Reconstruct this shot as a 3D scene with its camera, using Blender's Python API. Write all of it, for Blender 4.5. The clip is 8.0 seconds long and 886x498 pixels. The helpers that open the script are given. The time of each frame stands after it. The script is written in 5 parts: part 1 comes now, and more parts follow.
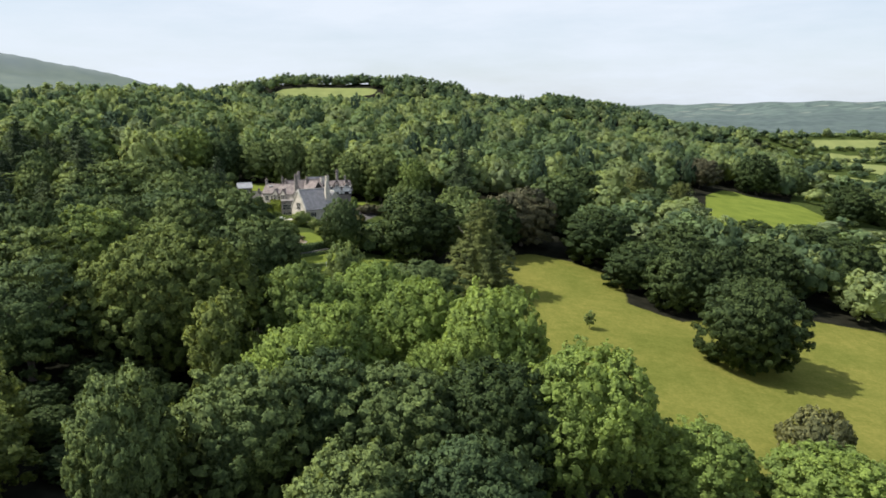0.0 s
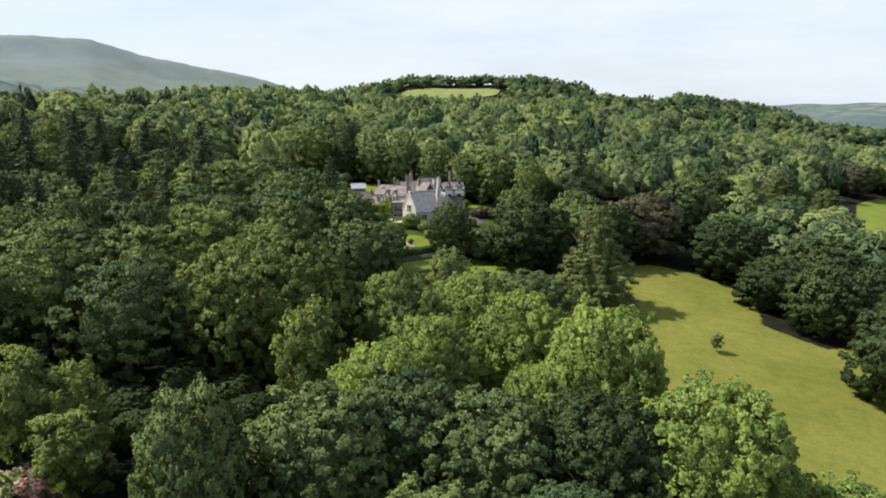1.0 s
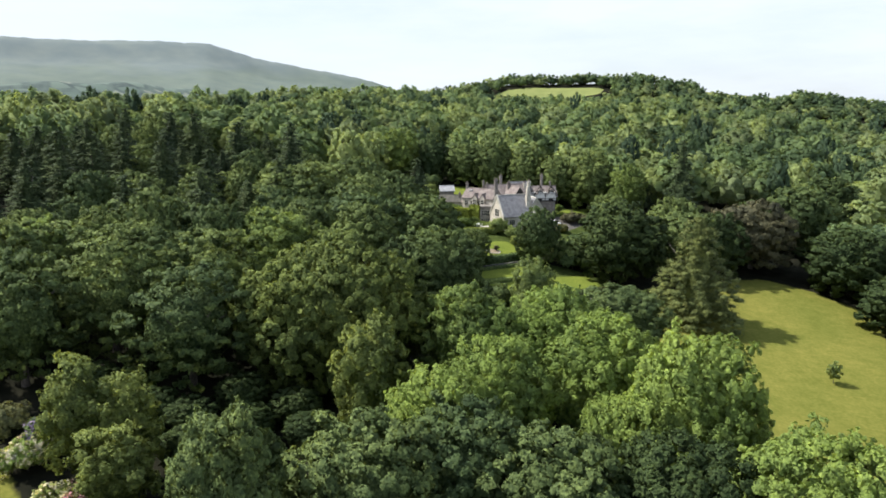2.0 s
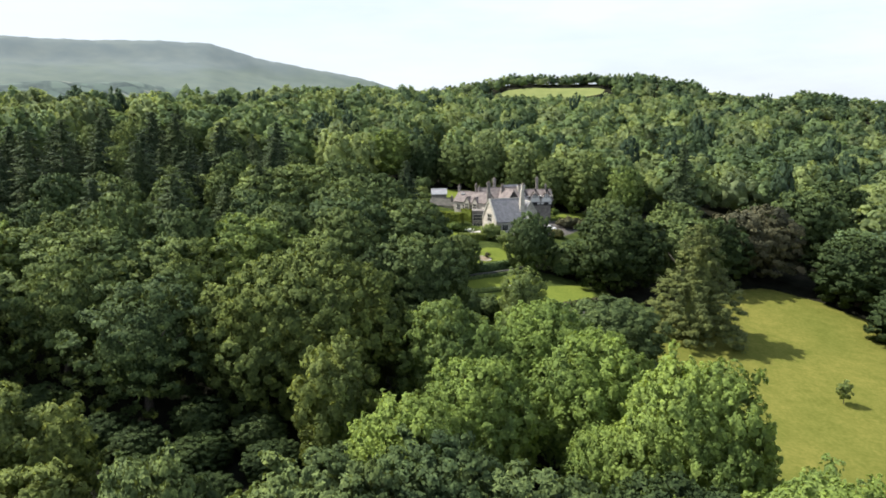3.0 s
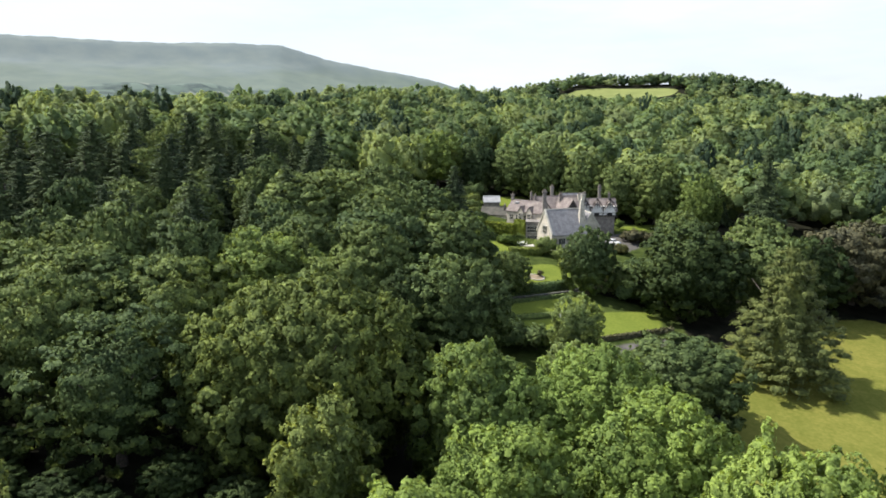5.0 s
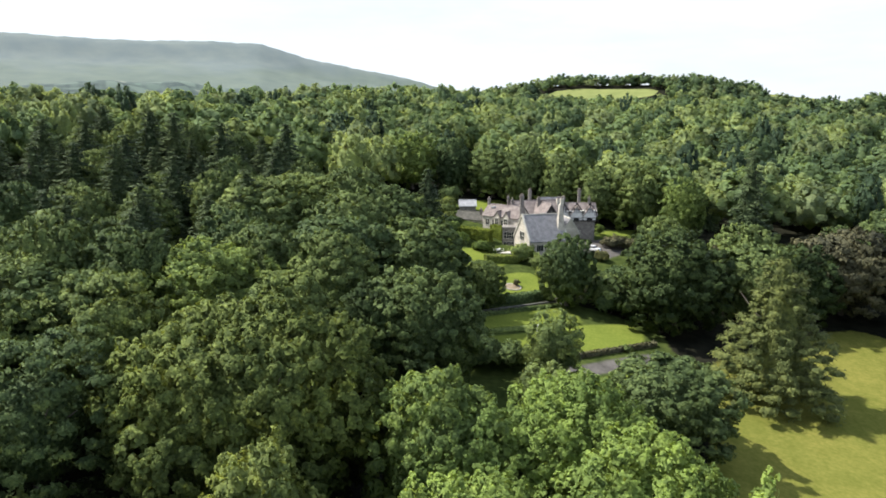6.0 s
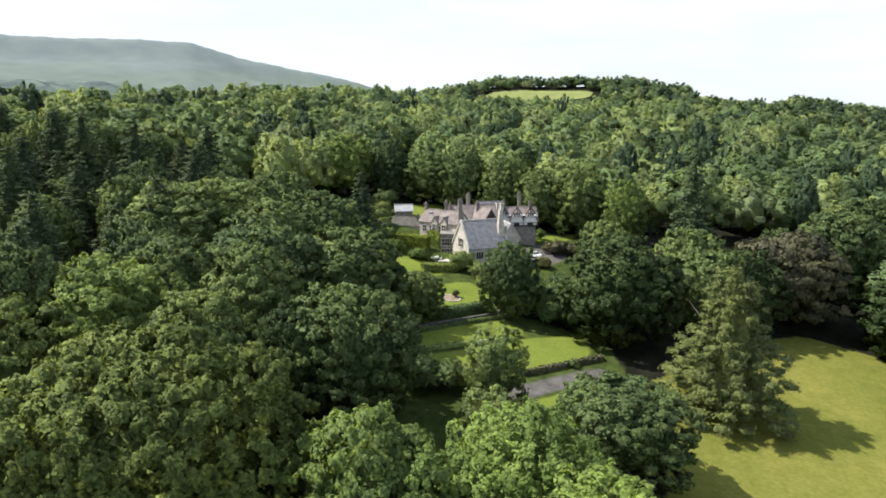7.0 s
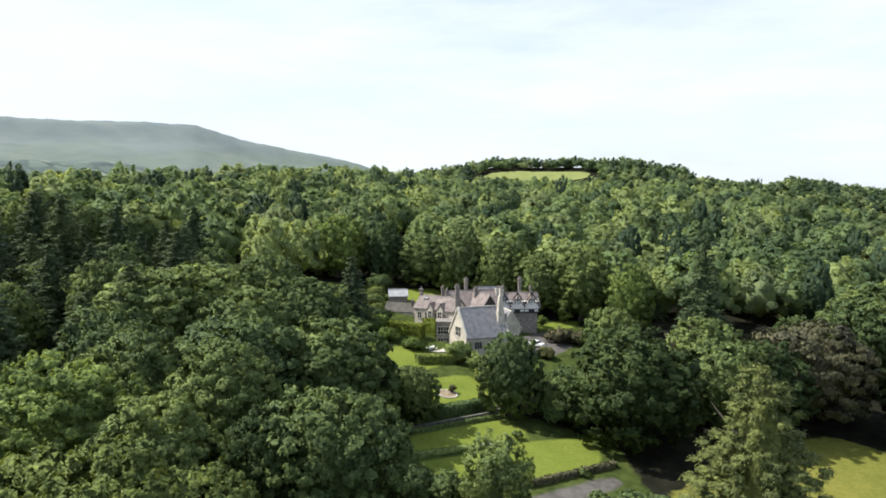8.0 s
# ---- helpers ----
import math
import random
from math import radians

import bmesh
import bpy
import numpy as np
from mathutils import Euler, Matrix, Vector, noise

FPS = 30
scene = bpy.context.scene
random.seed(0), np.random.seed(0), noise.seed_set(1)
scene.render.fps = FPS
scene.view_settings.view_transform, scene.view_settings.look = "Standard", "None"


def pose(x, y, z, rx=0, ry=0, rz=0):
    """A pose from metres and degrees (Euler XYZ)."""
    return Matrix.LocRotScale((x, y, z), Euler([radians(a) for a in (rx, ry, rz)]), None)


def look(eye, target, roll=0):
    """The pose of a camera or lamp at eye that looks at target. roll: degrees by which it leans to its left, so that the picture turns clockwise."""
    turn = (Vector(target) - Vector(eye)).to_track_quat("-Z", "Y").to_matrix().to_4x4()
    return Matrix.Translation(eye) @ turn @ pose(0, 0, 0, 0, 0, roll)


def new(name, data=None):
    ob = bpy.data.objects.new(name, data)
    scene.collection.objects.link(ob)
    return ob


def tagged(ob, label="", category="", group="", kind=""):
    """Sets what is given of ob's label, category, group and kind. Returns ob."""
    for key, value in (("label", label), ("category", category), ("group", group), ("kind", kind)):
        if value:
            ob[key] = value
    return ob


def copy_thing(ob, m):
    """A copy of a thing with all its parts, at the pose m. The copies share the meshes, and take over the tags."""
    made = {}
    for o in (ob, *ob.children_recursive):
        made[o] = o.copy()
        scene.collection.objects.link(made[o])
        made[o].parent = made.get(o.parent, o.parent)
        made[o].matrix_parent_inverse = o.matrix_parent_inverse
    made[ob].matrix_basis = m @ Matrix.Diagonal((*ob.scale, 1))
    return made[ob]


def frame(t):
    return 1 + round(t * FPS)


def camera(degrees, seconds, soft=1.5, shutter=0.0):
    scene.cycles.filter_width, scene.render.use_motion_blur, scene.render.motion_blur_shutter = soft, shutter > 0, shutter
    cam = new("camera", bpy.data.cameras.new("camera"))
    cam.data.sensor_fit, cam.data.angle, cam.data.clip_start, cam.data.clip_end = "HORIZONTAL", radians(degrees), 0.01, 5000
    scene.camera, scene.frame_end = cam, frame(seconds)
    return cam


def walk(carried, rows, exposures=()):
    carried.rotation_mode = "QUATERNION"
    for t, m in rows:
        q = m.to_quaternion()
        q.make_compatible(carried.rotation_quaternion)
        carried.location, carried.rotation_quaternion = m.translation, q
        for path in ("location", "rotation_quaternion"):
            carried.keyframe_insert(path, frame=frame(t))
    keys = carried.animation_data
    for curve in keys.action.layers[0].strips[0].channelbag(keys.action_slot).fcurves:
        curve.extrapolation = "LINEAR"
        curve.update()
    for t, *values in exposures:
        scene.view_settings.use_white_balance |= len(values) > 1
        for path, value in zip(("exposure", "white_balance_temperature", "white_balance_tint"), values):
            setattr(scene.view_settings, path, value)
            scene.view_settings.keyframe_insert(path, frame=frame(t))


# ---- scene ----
cam = camera(63.03, 8.0, soft=1.75)
PATH = [
    (0.0, look((0.00, 0.00, 50.00), (10.15, 196.33, 13.26), -0.10)),
    (0.1, look((0.31, 1.00, 49.98), (-1.21, 197.63, 13.45), 0.00)),
    (0.2, look((0.62, 1.99, 49.95), (-5.01, 198.55, 13.44), 0.00)),
    (0.3, look((0.93, 2.99, 49.93), (-7.16, 199.46, 13.39), 0.00)),
    (0.4, look((1.22, 3.99, 49.91), (-7.65, 200.42, 13.33), 0.00)),
    (0.5, look((1.49, 4.99, 49.88), (-8.05, 201.37, 13.22), -0.01)),
    (0.6, look((1.75, 5.98, 49.86), (-8.82, 202.32, 13.25), 0.00)),
    (0.7, look((2.00, 6.98, 49.84), (-8.42, 203.33, 13.23), 0.00)),
    (0.8, look((2.23, 7.98, 49.82), (-8.03, 204.33, 13.21), 0.00)),
    (0.9, look((2.46, 8.98, 49.80), (-10.22, 205.19, 13.20), 0.00)),
    (1.0, look((2.68, 9.98, 49.78), (-20.36, 205.27, 13.30), -0.15)),
    (1.1, look((2.91, 10.97, 49.76), (-33.45, 204.24, 13.33), 0.00)),
    (1.2, look((3.13, 11.97, 49.75), (-41.47, 203.50, 13.29), -0.14)),
    (2.5, look((5.98, 24.47, 50.09), (-44.41, 214.57, 13.69), -0.27)),
    (3.0, look((6.15, 29.56, 50.05), (-44.42, 219.62, 13.70), -0.17)),
    (3.5, look((6.06, 34.74, 49.96), (-50.89, 223.02, 13.80), -0.17)),
    (4.0, look((5.88, 39.95, 49.94), (-52.79, 227.70, 13.82), -0.15)),
    (4.5, look((5.41, 45.07, 49.93), (-53.38, 232.79, 13.84), -0.07)),
    (4.7, look((5.21, 47.09, 49.93), (-57.33, 233.62, 13.93), -0.10)),
    (5.8, look((4.47, 57.69, 50.22), (-66.59, 241.12, 14.08), 0.02)),
    (5.9, look((4.26, 58.69, 50.20), (-65.42, 242.64, 14.07), 0.00)),
    (6.0, look((4.05, 59.68, 50.18), (-58.92, 246.05, 14.11), 0.19)),
    (6.1, look((3.83, 60.68, 50.16), (-49.60, 250.07, 14.42), 0.00)),
    (6.2, look((3.61, 61.68, 50.15), (-45.21, 252.32, 14.50), 0.00)),
    (6.3, look((3.38, 62.68, 50.12), (-44.19, 253.65, 14.52), 0.00)),
    (6.5, look((2.91, 64.67, 50.09), (-44.14, 255.75, 14.35), 0.21)),
    (7.0, look((1.93, 69.76, 50.07), (-45.03, 260.86, 14.38), 0.27)),
    (7.5, look((1.03, 74.81, 50.17), (-45.85, 265.91, 14.37), 0.32)),
    (7.6, look((0.83, 75.84, 50.25), (-46.30, 266.99, 15.03), 0.00)),
    (7.7, look((0.62, 76.88, 50.33), (-46.49, 268.20, 16.00), 0.00)),
    (7.8, look((0.42, 77.92, 50.41), (-46.74, 269.59, 18.20), 0.00)),
    (7.9, look((0.21, 78.96, 50.50), (-47.18, 271.73, 26.13), 0.00)),
    (8.0, look((0.00, 80.00, 50.59), (-47.33, 273.80, 36.46), 0.33)),
]
walk(cam, PATH, [(0.0, 0.37), (1.0, 0.46), (2.5, 0.62), (4.5, 0.63), (6.0, 0.74), (7.0, 0.71), (8.0, 0.65)])

# ---- daylight ----
SUN_DIR = Vector((-0.98, -0.06, 1.27)).normalized()
world = bpy.data.worlds.new("daylight")
scene.world = world
world.use_nodes = True
wn, wl = world.node_tree.nodes, world.node_tree.links
wn.clear()
sky = wn.new("ShaderNodeTexSky")
sky.sky_type, sky.sun_disc = "NISHITA", False
sky.sun_elevation = math.asin(SUN_DIR.z)
sky.sun_rotation = math.atan2(SUN_DIR.x, SUN_DIR.y)
sky.air_density, sky.dust_density, sky.ozone_density = 1.0, 1.6, 1.2
coord = wn.new("ShaderNodeTexCoord")
stretch = wn.new("ShaderNodeMapping")
stretch.inputs["Scale"].default_value = (1.1, 1.1, 5.5)
cloud = wn.new("ShaderNodeTexNoise")
cloud.inputs["Scale"].default_value, cloud.inputs["Detail"].default_value = 2.2, 7.0
cloud.inputs["Roughness"].default_value = 0.62
veil = wn.new("ShaderNodeMapRange")
veil.inputs["From Min"].default_value, veil.inputs["From Max"].default_value = 0.36, 0.62
veil.inputs["To Min"].default_value, veil.inputs["To Max"].default_value = 0.62, 0.97
blend = wn.new("ShaderNodeMix")
blend.data_type = "RGBA"
blend.inputs["B"].default_value = (5.3, 5.8, 6.5, 1)
back = wn.new("ShaderNodeBackground")
back.inputs["Strength"].default_value = 0.12
wout = wn.new("ShaderNodeOutputWorld")
split = wn.new("ShaderNodeSeparateXYZ")
high = wn.new("ShaderNodeMapRange")
high.interpolation_type = "SMOOTHSTEP"
high.inputs["From Min"].default_value, high.inputs["From Max"].default_value = 0.22, 0.62
high.inputs["To Min"].default_value, high.inputs["To Max"].default_value = 1.0, 0.5
thin = wn.new("ShaderNodeMath")
thin.operation = "MULTIPLY"
wl.new(coord.outputs["Generated"], split.inputs["Vector"])
wl.new(split.outputs["Z"], high.inputs["Value"])
wl.new(veil.outputs["Result"], thin.inputs[0])
wl.new(high.outputs["Result"], thin.inputs[1])
wl.new(coord.outputs["Generated"], stretch.inputs["Vector"])
wl.new(stretch.outputs["Vector"], cloud.inputs["Vector"])
wl.new(cloud.outputs["Fac"], veil.inputs["Value"])
wl.new(thin.outputs["Value"], blend.inputs["Factor"])
wl.new(sky.outputs["Color"], blend.inputs["A"])
wl.new(blend.outputs["Result"], back.inputs["Color"])
wl.new(back.outputs["Background"], wout.inputs["Surface"])
sun = new("sun", bpy.data.lights.new("sun", "SUN"))
sun.data.energy, sun.data.angle, sun.data.color = 4.6, radians(0.6), (1.0, 0.95, 0.86)
sun.matrix_world = look(SUN_DIR * 400, (0, 0, 0))


# ---- materials ----
def nodes_of(name):
    mat = bpy.data.materials.new(name)
    mat.use_nodes = True
    return mat, mat.node_tree.nodes, mat.node_tree.links, mat.node_tree.nodes["Principled BSDF"]


def noise_mix(nt, scale, dark, light, low=0.35, high=0.65, detail=4.0):
    """A colour that wanders between two tones at one world scale."""
    nn, ll = nt
    geo = nn.new("ShaderNodeNewGeometry")
    tex = nn.new("ShaderNodeTexNoise")
    tex.inputs["Scale"].default_value, tex.inputs["Detail"].default_value = scale, detail
    ramp = nn.new("ShaderNodeValToRGB")
    ramp.color_ramp.elements[0].position, ramp.color_ramp.elements[1].position = low, high
    ramp.color_ramp.elements[0].color, ramp.color_ramp.elements[1].color = (*dark, 1), (*light, 1)
    ll.new(geo.outputs["Position"], tex.inputs["Vector"])
    ll.new(tex.outputs["Fac"], ramp.inputs["Fac"])
    return ramp.outputs["Color"]


def mixed(nt, fac, a, b, mode="MIX"):
    nn, ll = nt
    m = nn.new("ShaderNodeMix")
    m.data_type, m.blend_type = "RGBA", mode
    for socket, value in (("Factor", fac), ("A", a), ("B", b)):
        if isinstance(value, (int, float)):
            m.inputs[socket].default_value = value
        elif isinstance(value, tuple):
            m.inputs[socket].default_value = (*value, 1)
        else:
            ll.new(value, m.inputs[socket])
    return m.outputs["Result"]


def surface(name, dark, light, scale=2.0, rough=0.8, fine=None, bump=0.0, metal=0.0):
    """Two tones at one scale, a fine grain over them, and relief."""
    mat, nn, ll, bsdf = nodes_of(name)
    colour = noise_mix((nn, ll), scale, dark, light)
    grain = noise_mix((nn, ll), fine or scale * 9, (0.72, 0.72, 0.72), (1.15, 1.15, 1.15), 0.3, 0.7)
    colour = mixed((nn, ll), 1.0, colour, grain, "MULTIPLY")
    ll.new(colour, bsdf.inputs["Base Color"])
    bsdf.inputs["Roughness"].default_value, bsdf.inputs["Metallic"].default_value = rough, metal
    if bump:
        b = nn.new("ShaderNodeBump")
        b.inputs["Strength"].default_value, b.inputs["Distance"].default_value = 0.6, bump
        ll.new(grain, b.inputs["Height"])
        ll.new(b.outputs["Normal"], bsdf.inputs["Normal"])
    return mat


def foliage(name, dark, light, through_light=0.42, leaves=((0.66, 0.69, 0.72), (1.34, 1.3, 1.22)), fine=1.0):
    """Leaves: a tone for each tree, patches within it, a tone for each leaf, fine relief, a waxy sheen, and light that comes through."""
    mat, nn, ll, bsdf = nodes_of(name)
    nt = (nn, ll)
    info = nn.new("ShaderNodeObjectInfo")
    tree = mixed(nt, info.outputs["Random"], dark, light)
    patch = noise_mix(nt, 0.11, (0.78, 0.81, 0.86), (1.18, 1.15, 1.05), 0.35, 0.65, 3.0)
    grain = noise_mix(nt, 1.7, (1 - 0.38 * fine, 1 - 0.35 * fine, 1 - 0.3 * fine), (1 + 0.36 * fine, 1 + 0.32 * fine, 1 + 0.22 * fine), 0.34, 0.66, 4.0)
    geo = nn.new("ShaderNodeNewGeometry")
    leaf = mixed(nt, geo.outputs["Random Per Island"], *leaves)
    colour = mixed(nt, 1.0, mixed(nt, 1.0, tree, patch, "MULTIPLY"), leaf, "MULTIPLY")
    colour = mixed(nt, 1.0, colour, grain, "MULTIPLY")
    ll.new(colour, bsdf.inputs["Base Color"])
    bsdf.inputs["Roughness"].default_value = 0.58
    bsdf.inputs["Specular IOR Level"].default_value = 0.06
    relief = nn.new("ShaderNodeBump")
    relief.inputs["Strength"].default_value, relief.inputs["Distance"].default_value = 0.6, 0.3
    ll.new(grain, relief.inputs["Height"])
    ll.new(relief.outputs["Normal"], bsdf.inputs["Normal"])
    shine = nn.new("ShaderNodeBsdfTranslucent")
    ll.new(mixed(nt, 1.0, colour, (1.3, 1.2, 0.72), "MULTIPLY"), shine.inputs["Color"])
    mix = nn.new("ShaderNodeMixShader")
    mix.inputs["Fac"].default_value = through_light
    ll.new(bsdf.outputs["BSDF"], mix.inputs[1])
    ll.new(shine.outputs["BSDF"], mix.inputs[2])
    ll.new(mix.outputs["Shader"], nn["Material Output"].inputs["Surface"])
    return mat


BARK = surface("bark", (0.06, 0.05, 0.04), (0.14, 0.12, 0.1), 3.0, 0.9, 18, 0.03)
LEAF = {
    "oak": foliage("oak leaves", (0.08, 0.122, 0.056), (0.175, 0.23, 0.084), 0.24),
    "holm": foliage("dark oak leaves", (0.052, 0.08, 0.033), (0.07, 0.102, 0.042), 0.22),
    "great": foliage("great oak leaves", (0.132, 0.174, 0.057), (0.136, 0.178, 0.059), 0.28),
    "lime": foliage("lime leaves", (0.19, 0.265, 0.09), (0.215, 0.29, 0.1)),
    "ash": foliage("ash leaves", (0.2, 0.285, 0.084), (0.245, 0.332, 0.096), 0.36, ((0.78, 0.8, 0.82), (1.2, 1.18, 1.14))),
    "larch": foliage("larch needles", (0.185, 0.235, 0.082), (0.21, 0.26, 0.092)),
    "birch": foliage("birch leaves", (0.22, 0.29, 0.125), (0.24, 0.31, 0.14), 0.5),
    "cedar": foliage("cedar needles", (0.12, 0.145, 0.052), (0.13, 0.155, 0.056), 0.12, ((0.75, 0.77, 0.8), (1.25, 1.22, 1.15))),
    "spire": foliage("fir needles", (0.055, 0.082, 0.044), (0.085, 0.116, 0.056), 0.12),
    "copper": foliage("copper beech leaves", (0.096, 0.097, 0.062), (0.11, 0.109, 0.07), 0.15),
    "shrub": foliage("shrub leaves", (0.18, 0.192, 0.095), (0.2, 0.212, 0.108)),
    "hedge": foliage("hedge leaves", (0.115, 0.172, 0.058), (0.16, 0.228, 0.072)),
    "vine": foliage("climber leaves", (0.165, 0.215, 0.048), (0.2, 0.25, 0.062)),
}
EVEN = ((0.88, 0.89, 0.92), (1.12, 1.11, 1.08))
# Extra blue and paleness in these leaf tones stand for haze over the woods.
HAZY_WOOD_TONES = [
    foliage("woodland leaves a", (0.12, 0.18, 0.095), (0.12, 0.18, 0.095), 0.42, EVEN, 0.6),
    foliage("woodland leaves b", (0.185, 0.262, 0.125), (0.185, 0.262, 0.125), 0.42, EVEN, 0.6),
    foliage("woodland leaves c", (0.275, 0.345, 0.15), (0.275, 0.345, 0.15), 0.42, EVEN, 0.6),
    foliage("woodland leaves d", (0.225, 0.285, 0.145), (0.225, 0.285, 0.145), 0.42, EVEN, 0.6),
    foliage("woodland leaves e", (0.062, 0.1, 0.06), (0.062, 0.1, 0.06), 0.3, EVEN, 0.6),
]


# ---- the lie of the land ----
def step(a, b, v):
    s = np.clip((v - a) / (b - a), 0, 1)
    return s * s * (3 - 2 * s)


def ground_z(x, y):
    """A hillside that rises away from the camera and falls to a valley on its right, under a wooded ridge."""
    x, y = np.asarray(x, float), np.asarray(y, float)
    far = step(300, 900, y)
    slope = np.where(x > 0, 0.133, 0.133 * (1 - far))
    rise = 0.0866 * np.minimum(y, 560) + 0.014 * np.clip(y - 560, 0, 380) + 0.26 * np.clip(y - 940, 0, 175 - 75 * step(300, 520, x))
    rise = rise - 0.18 * np.clip(y - 1125, 0, 900)
    z = -9.95 + rise - slope * np.clip(x, -215, 420)
    z += 5 * np.exp(-(((x + 10) / 130) ** 2) - ((y - 1120) / 120) ** 2)
    z += 9 * np.exp(-(((x - 80) / 110) ** 2) - ((y - 540) / 130) ** 2)
    z -= 22 * step(-130, -420, x) * step(650, 1050, y)
    z -= 9 * step(-160, -280, x) * step(300, 420, y)
    z -= 4 * step(-165, -235, x) * step(230, 320, y)
    z += 14 * np.exp(-(((x + 270) / 110) ** 2) - ((y - 1115) / 100) ** 2)
    z += 9 * np.exp(-(((x - 250) / 130) ** 2) - ((y - 1080) / 130) ** 2)
    return np.maximum(z, -45 + 0 * x)


def inside(poly, x, y):
    """Metres inside the outline (negative outside), for arrays."""
    x, y = np.asarray(x, float), np.asarray(y, float)
    ins, best = np.zeros(x.shape, bool), np.full(x.shape, 1e9)
    for (ax, ay), (bx, by) in zip(poly, poly[1:] + poly[:1]):
        cross = ((ay > y) != (by > y)) & (x < (bx - ax) * (y - ay) / (by - ay + 1e-12) + ax)
        ins ^= cross
        t = np.clip(((x - ax) * (bx - ax) + (y - ay) * (by - ay)) / ((bx - ax) ** 2 + (by - ay) ** 2), 0, 1)
        best = np.minimum(best, np.hypot(x - ax - t * (bx - ax), y - ay - t * (by - ay)))
    return np.where(ins, best, -best)


MEADOW = [(10, 148), (9, 175), (8, 192), (20, 210), (34, 226), (41, 232), (53, 228), (66, 215), (61, 190), (72, 180),
          (95, 190), (116, 194), (137, 190), (300, 200), (300, 40), (75, 80), (55, 100), (42, 112), (28, 125), (20, 138)]
GROUNDS = [(-66, 222), (-42, 205), (-37, 186), (-26, 176), (-8, 174), (6, 190), (0, 207), (-20, 212), (-20, 230),
           (4, 244), (8, 268), (-8, 280), (-40, 282), (-60, 288), (-84, 280), (-86, 262), (-78, 245)]
LAWNS = [
    [(-33.5, 192), (-27, 200), (-20.6, 206.8), (-15.3, 204.8), (-14.5, 201), (-18.1, 197.6), (-24, 192), (-31, 186.5)],
    [(-29.5, 184.6), (-22.7, 190.8), (-17.5, 196), (-14.8, 200), (-5.7, 206.4), (-1.8, 202.4), (-2.9, 194.4), (-10.3, 186.6), (-17, 184.5), (-24, 182)],
    [(-36.8, 219.2), (-31.3, 226), (-25.5, 223), (-24, 216.3), (-29.2, 207.6), (-33.6, 207.6)],
    [(-50.5, 231.7), (-49, 236), (-41.3, 234.5), (-35, 231.5), (-38.8, 224), (-45.3, 219.6), (-49, 222)],
    [(-86, 264), (-78, 276), (-68, 262), (-75, 250)],
    [(-64, 285), (-54, 294), (-48, 285), (-56, 272)],
    [(-21, 268), (-17.7, 279), (-9, 286), (-12, 276)],
    [(-10.4, 176.4), (-4.1, 183), (3, 190), (6, 186), (-3, 174)],
]
GRAVEL = [(-25, 257), (-20.8, 264.3), (-13.5, 273), (-9.9, 262), (-13.8, 250), (-21.5, 247)]
ROAD = [(-16, 178.5), (-11.8, 181.8), (-2.8, 192), (0.8, 194.5), (1.6, 191.8), (-3, 186.5), (-10.6, 177.0), (-14.5, 175)]
PADDOCK = [(-78, 90), (-74, 89), (-65.5, 84.5), (-58.7, 79.8), (-50, 70), (-60, 45), (-125, 55), (-112, 93)]
PASTURE = [(173, 407), (204, 446), (208, 424), (237, 424), (231, 365), (197, 336), (160, 298), (163, 331), (142, 314), (152, 357)]
STRIPS = [
    [(586, 1035), (690, 1035), (650, 985), (575, 990)],
    [(575, 978), (617, 948), (595, 906), (566, 955)],
    [(565, 915), (590, 850), (504, 730), (520, 813)],
    [(455, 800), (460, 680), (355, 575), (393, 687)],
    [(280, 520), (305, 497), (282, 465), (260, 477)],
    [(244, 372), (262, 368), (240, 338), (228, 344)],
]
RIDGE_FIELD = [(88, 1082), (150, 1080), (200, 1084), (205, 1175), (88, 1175)]
TOP_FIELD = [(-205, 1066), (-145, 1096), (-60, 1094), (-28, 1072), (-68, 1040), (-103, 1012), (-165, 1026)]
VALE = [(172, 318), (236, 430), (300, 540), (520, 1045), (520, 1300), (1000, 1300), (900, 300), (255, 300), (200, 262), (150, 240), (112, 256)]


def part(name, bm, material, parent=None, label=""):
    """One mesh object from a bmesh, under its thing."""
    me = bpy.data.meshes.new(name)
    bm.to_mesh(me)
    bm.free()
    me.materials.append(material)
    ob = new(name, me)
    if parent is not None:
        ob.parent = parent
    if label:
        tagged(ob, label)
    return ob


def raw(name, verts, quads=None, tris=None, materials=(), parent=None, slots=None, smooth=False, normals=None):
    """One mesh object from arrays of corners and faces; normals: how each corner is shaded."""
    me = bpy.data.meshes.new(name)
    q = np.zeros((0, 4), int) if quads is None else np.asarray(quads, int)
    t = np.zeros((0, 3), int) if tris is None else np.asarray(tris, int)
    me.vertices.add(len(verts))
    me.vertices.foreach_set("co", np.asarray(verts, np.float32).ravel())
    me.loops.add(4 * len(q) + 3 * len(t))
    me.loops.foreach_set("vertex_index", np.r_[q.ravel(), t.ravel()].astype(np.int32))
    me.polygons.add(len(q) + len(t))
    me.polygons.foreach_set("loop_start", np.r_[np.arange(len(q)) * 4, 4 * len(q) + np.arange(len(t)) * 3].astype(np.int32))
    for m in materials:
        me.materials.append(m)
    if slots is not None:
        me.polygons.foreach_set("material_index", np.asarray(slots, np.int32))
    me.update(calc_edges=True)
    if smooth or normals is not None:
        me.shade_smooth()
    if normals is not None:
        me.normals_split_custom_set_from_vertices(np.asarray(normals, np.float32))
    ob = new(name, me)
    if parent is not None:
        ob.parent = parent
    return ob


def empty(name, m):
    ob = new(name)
    ob.matrix_world = m
    return ob


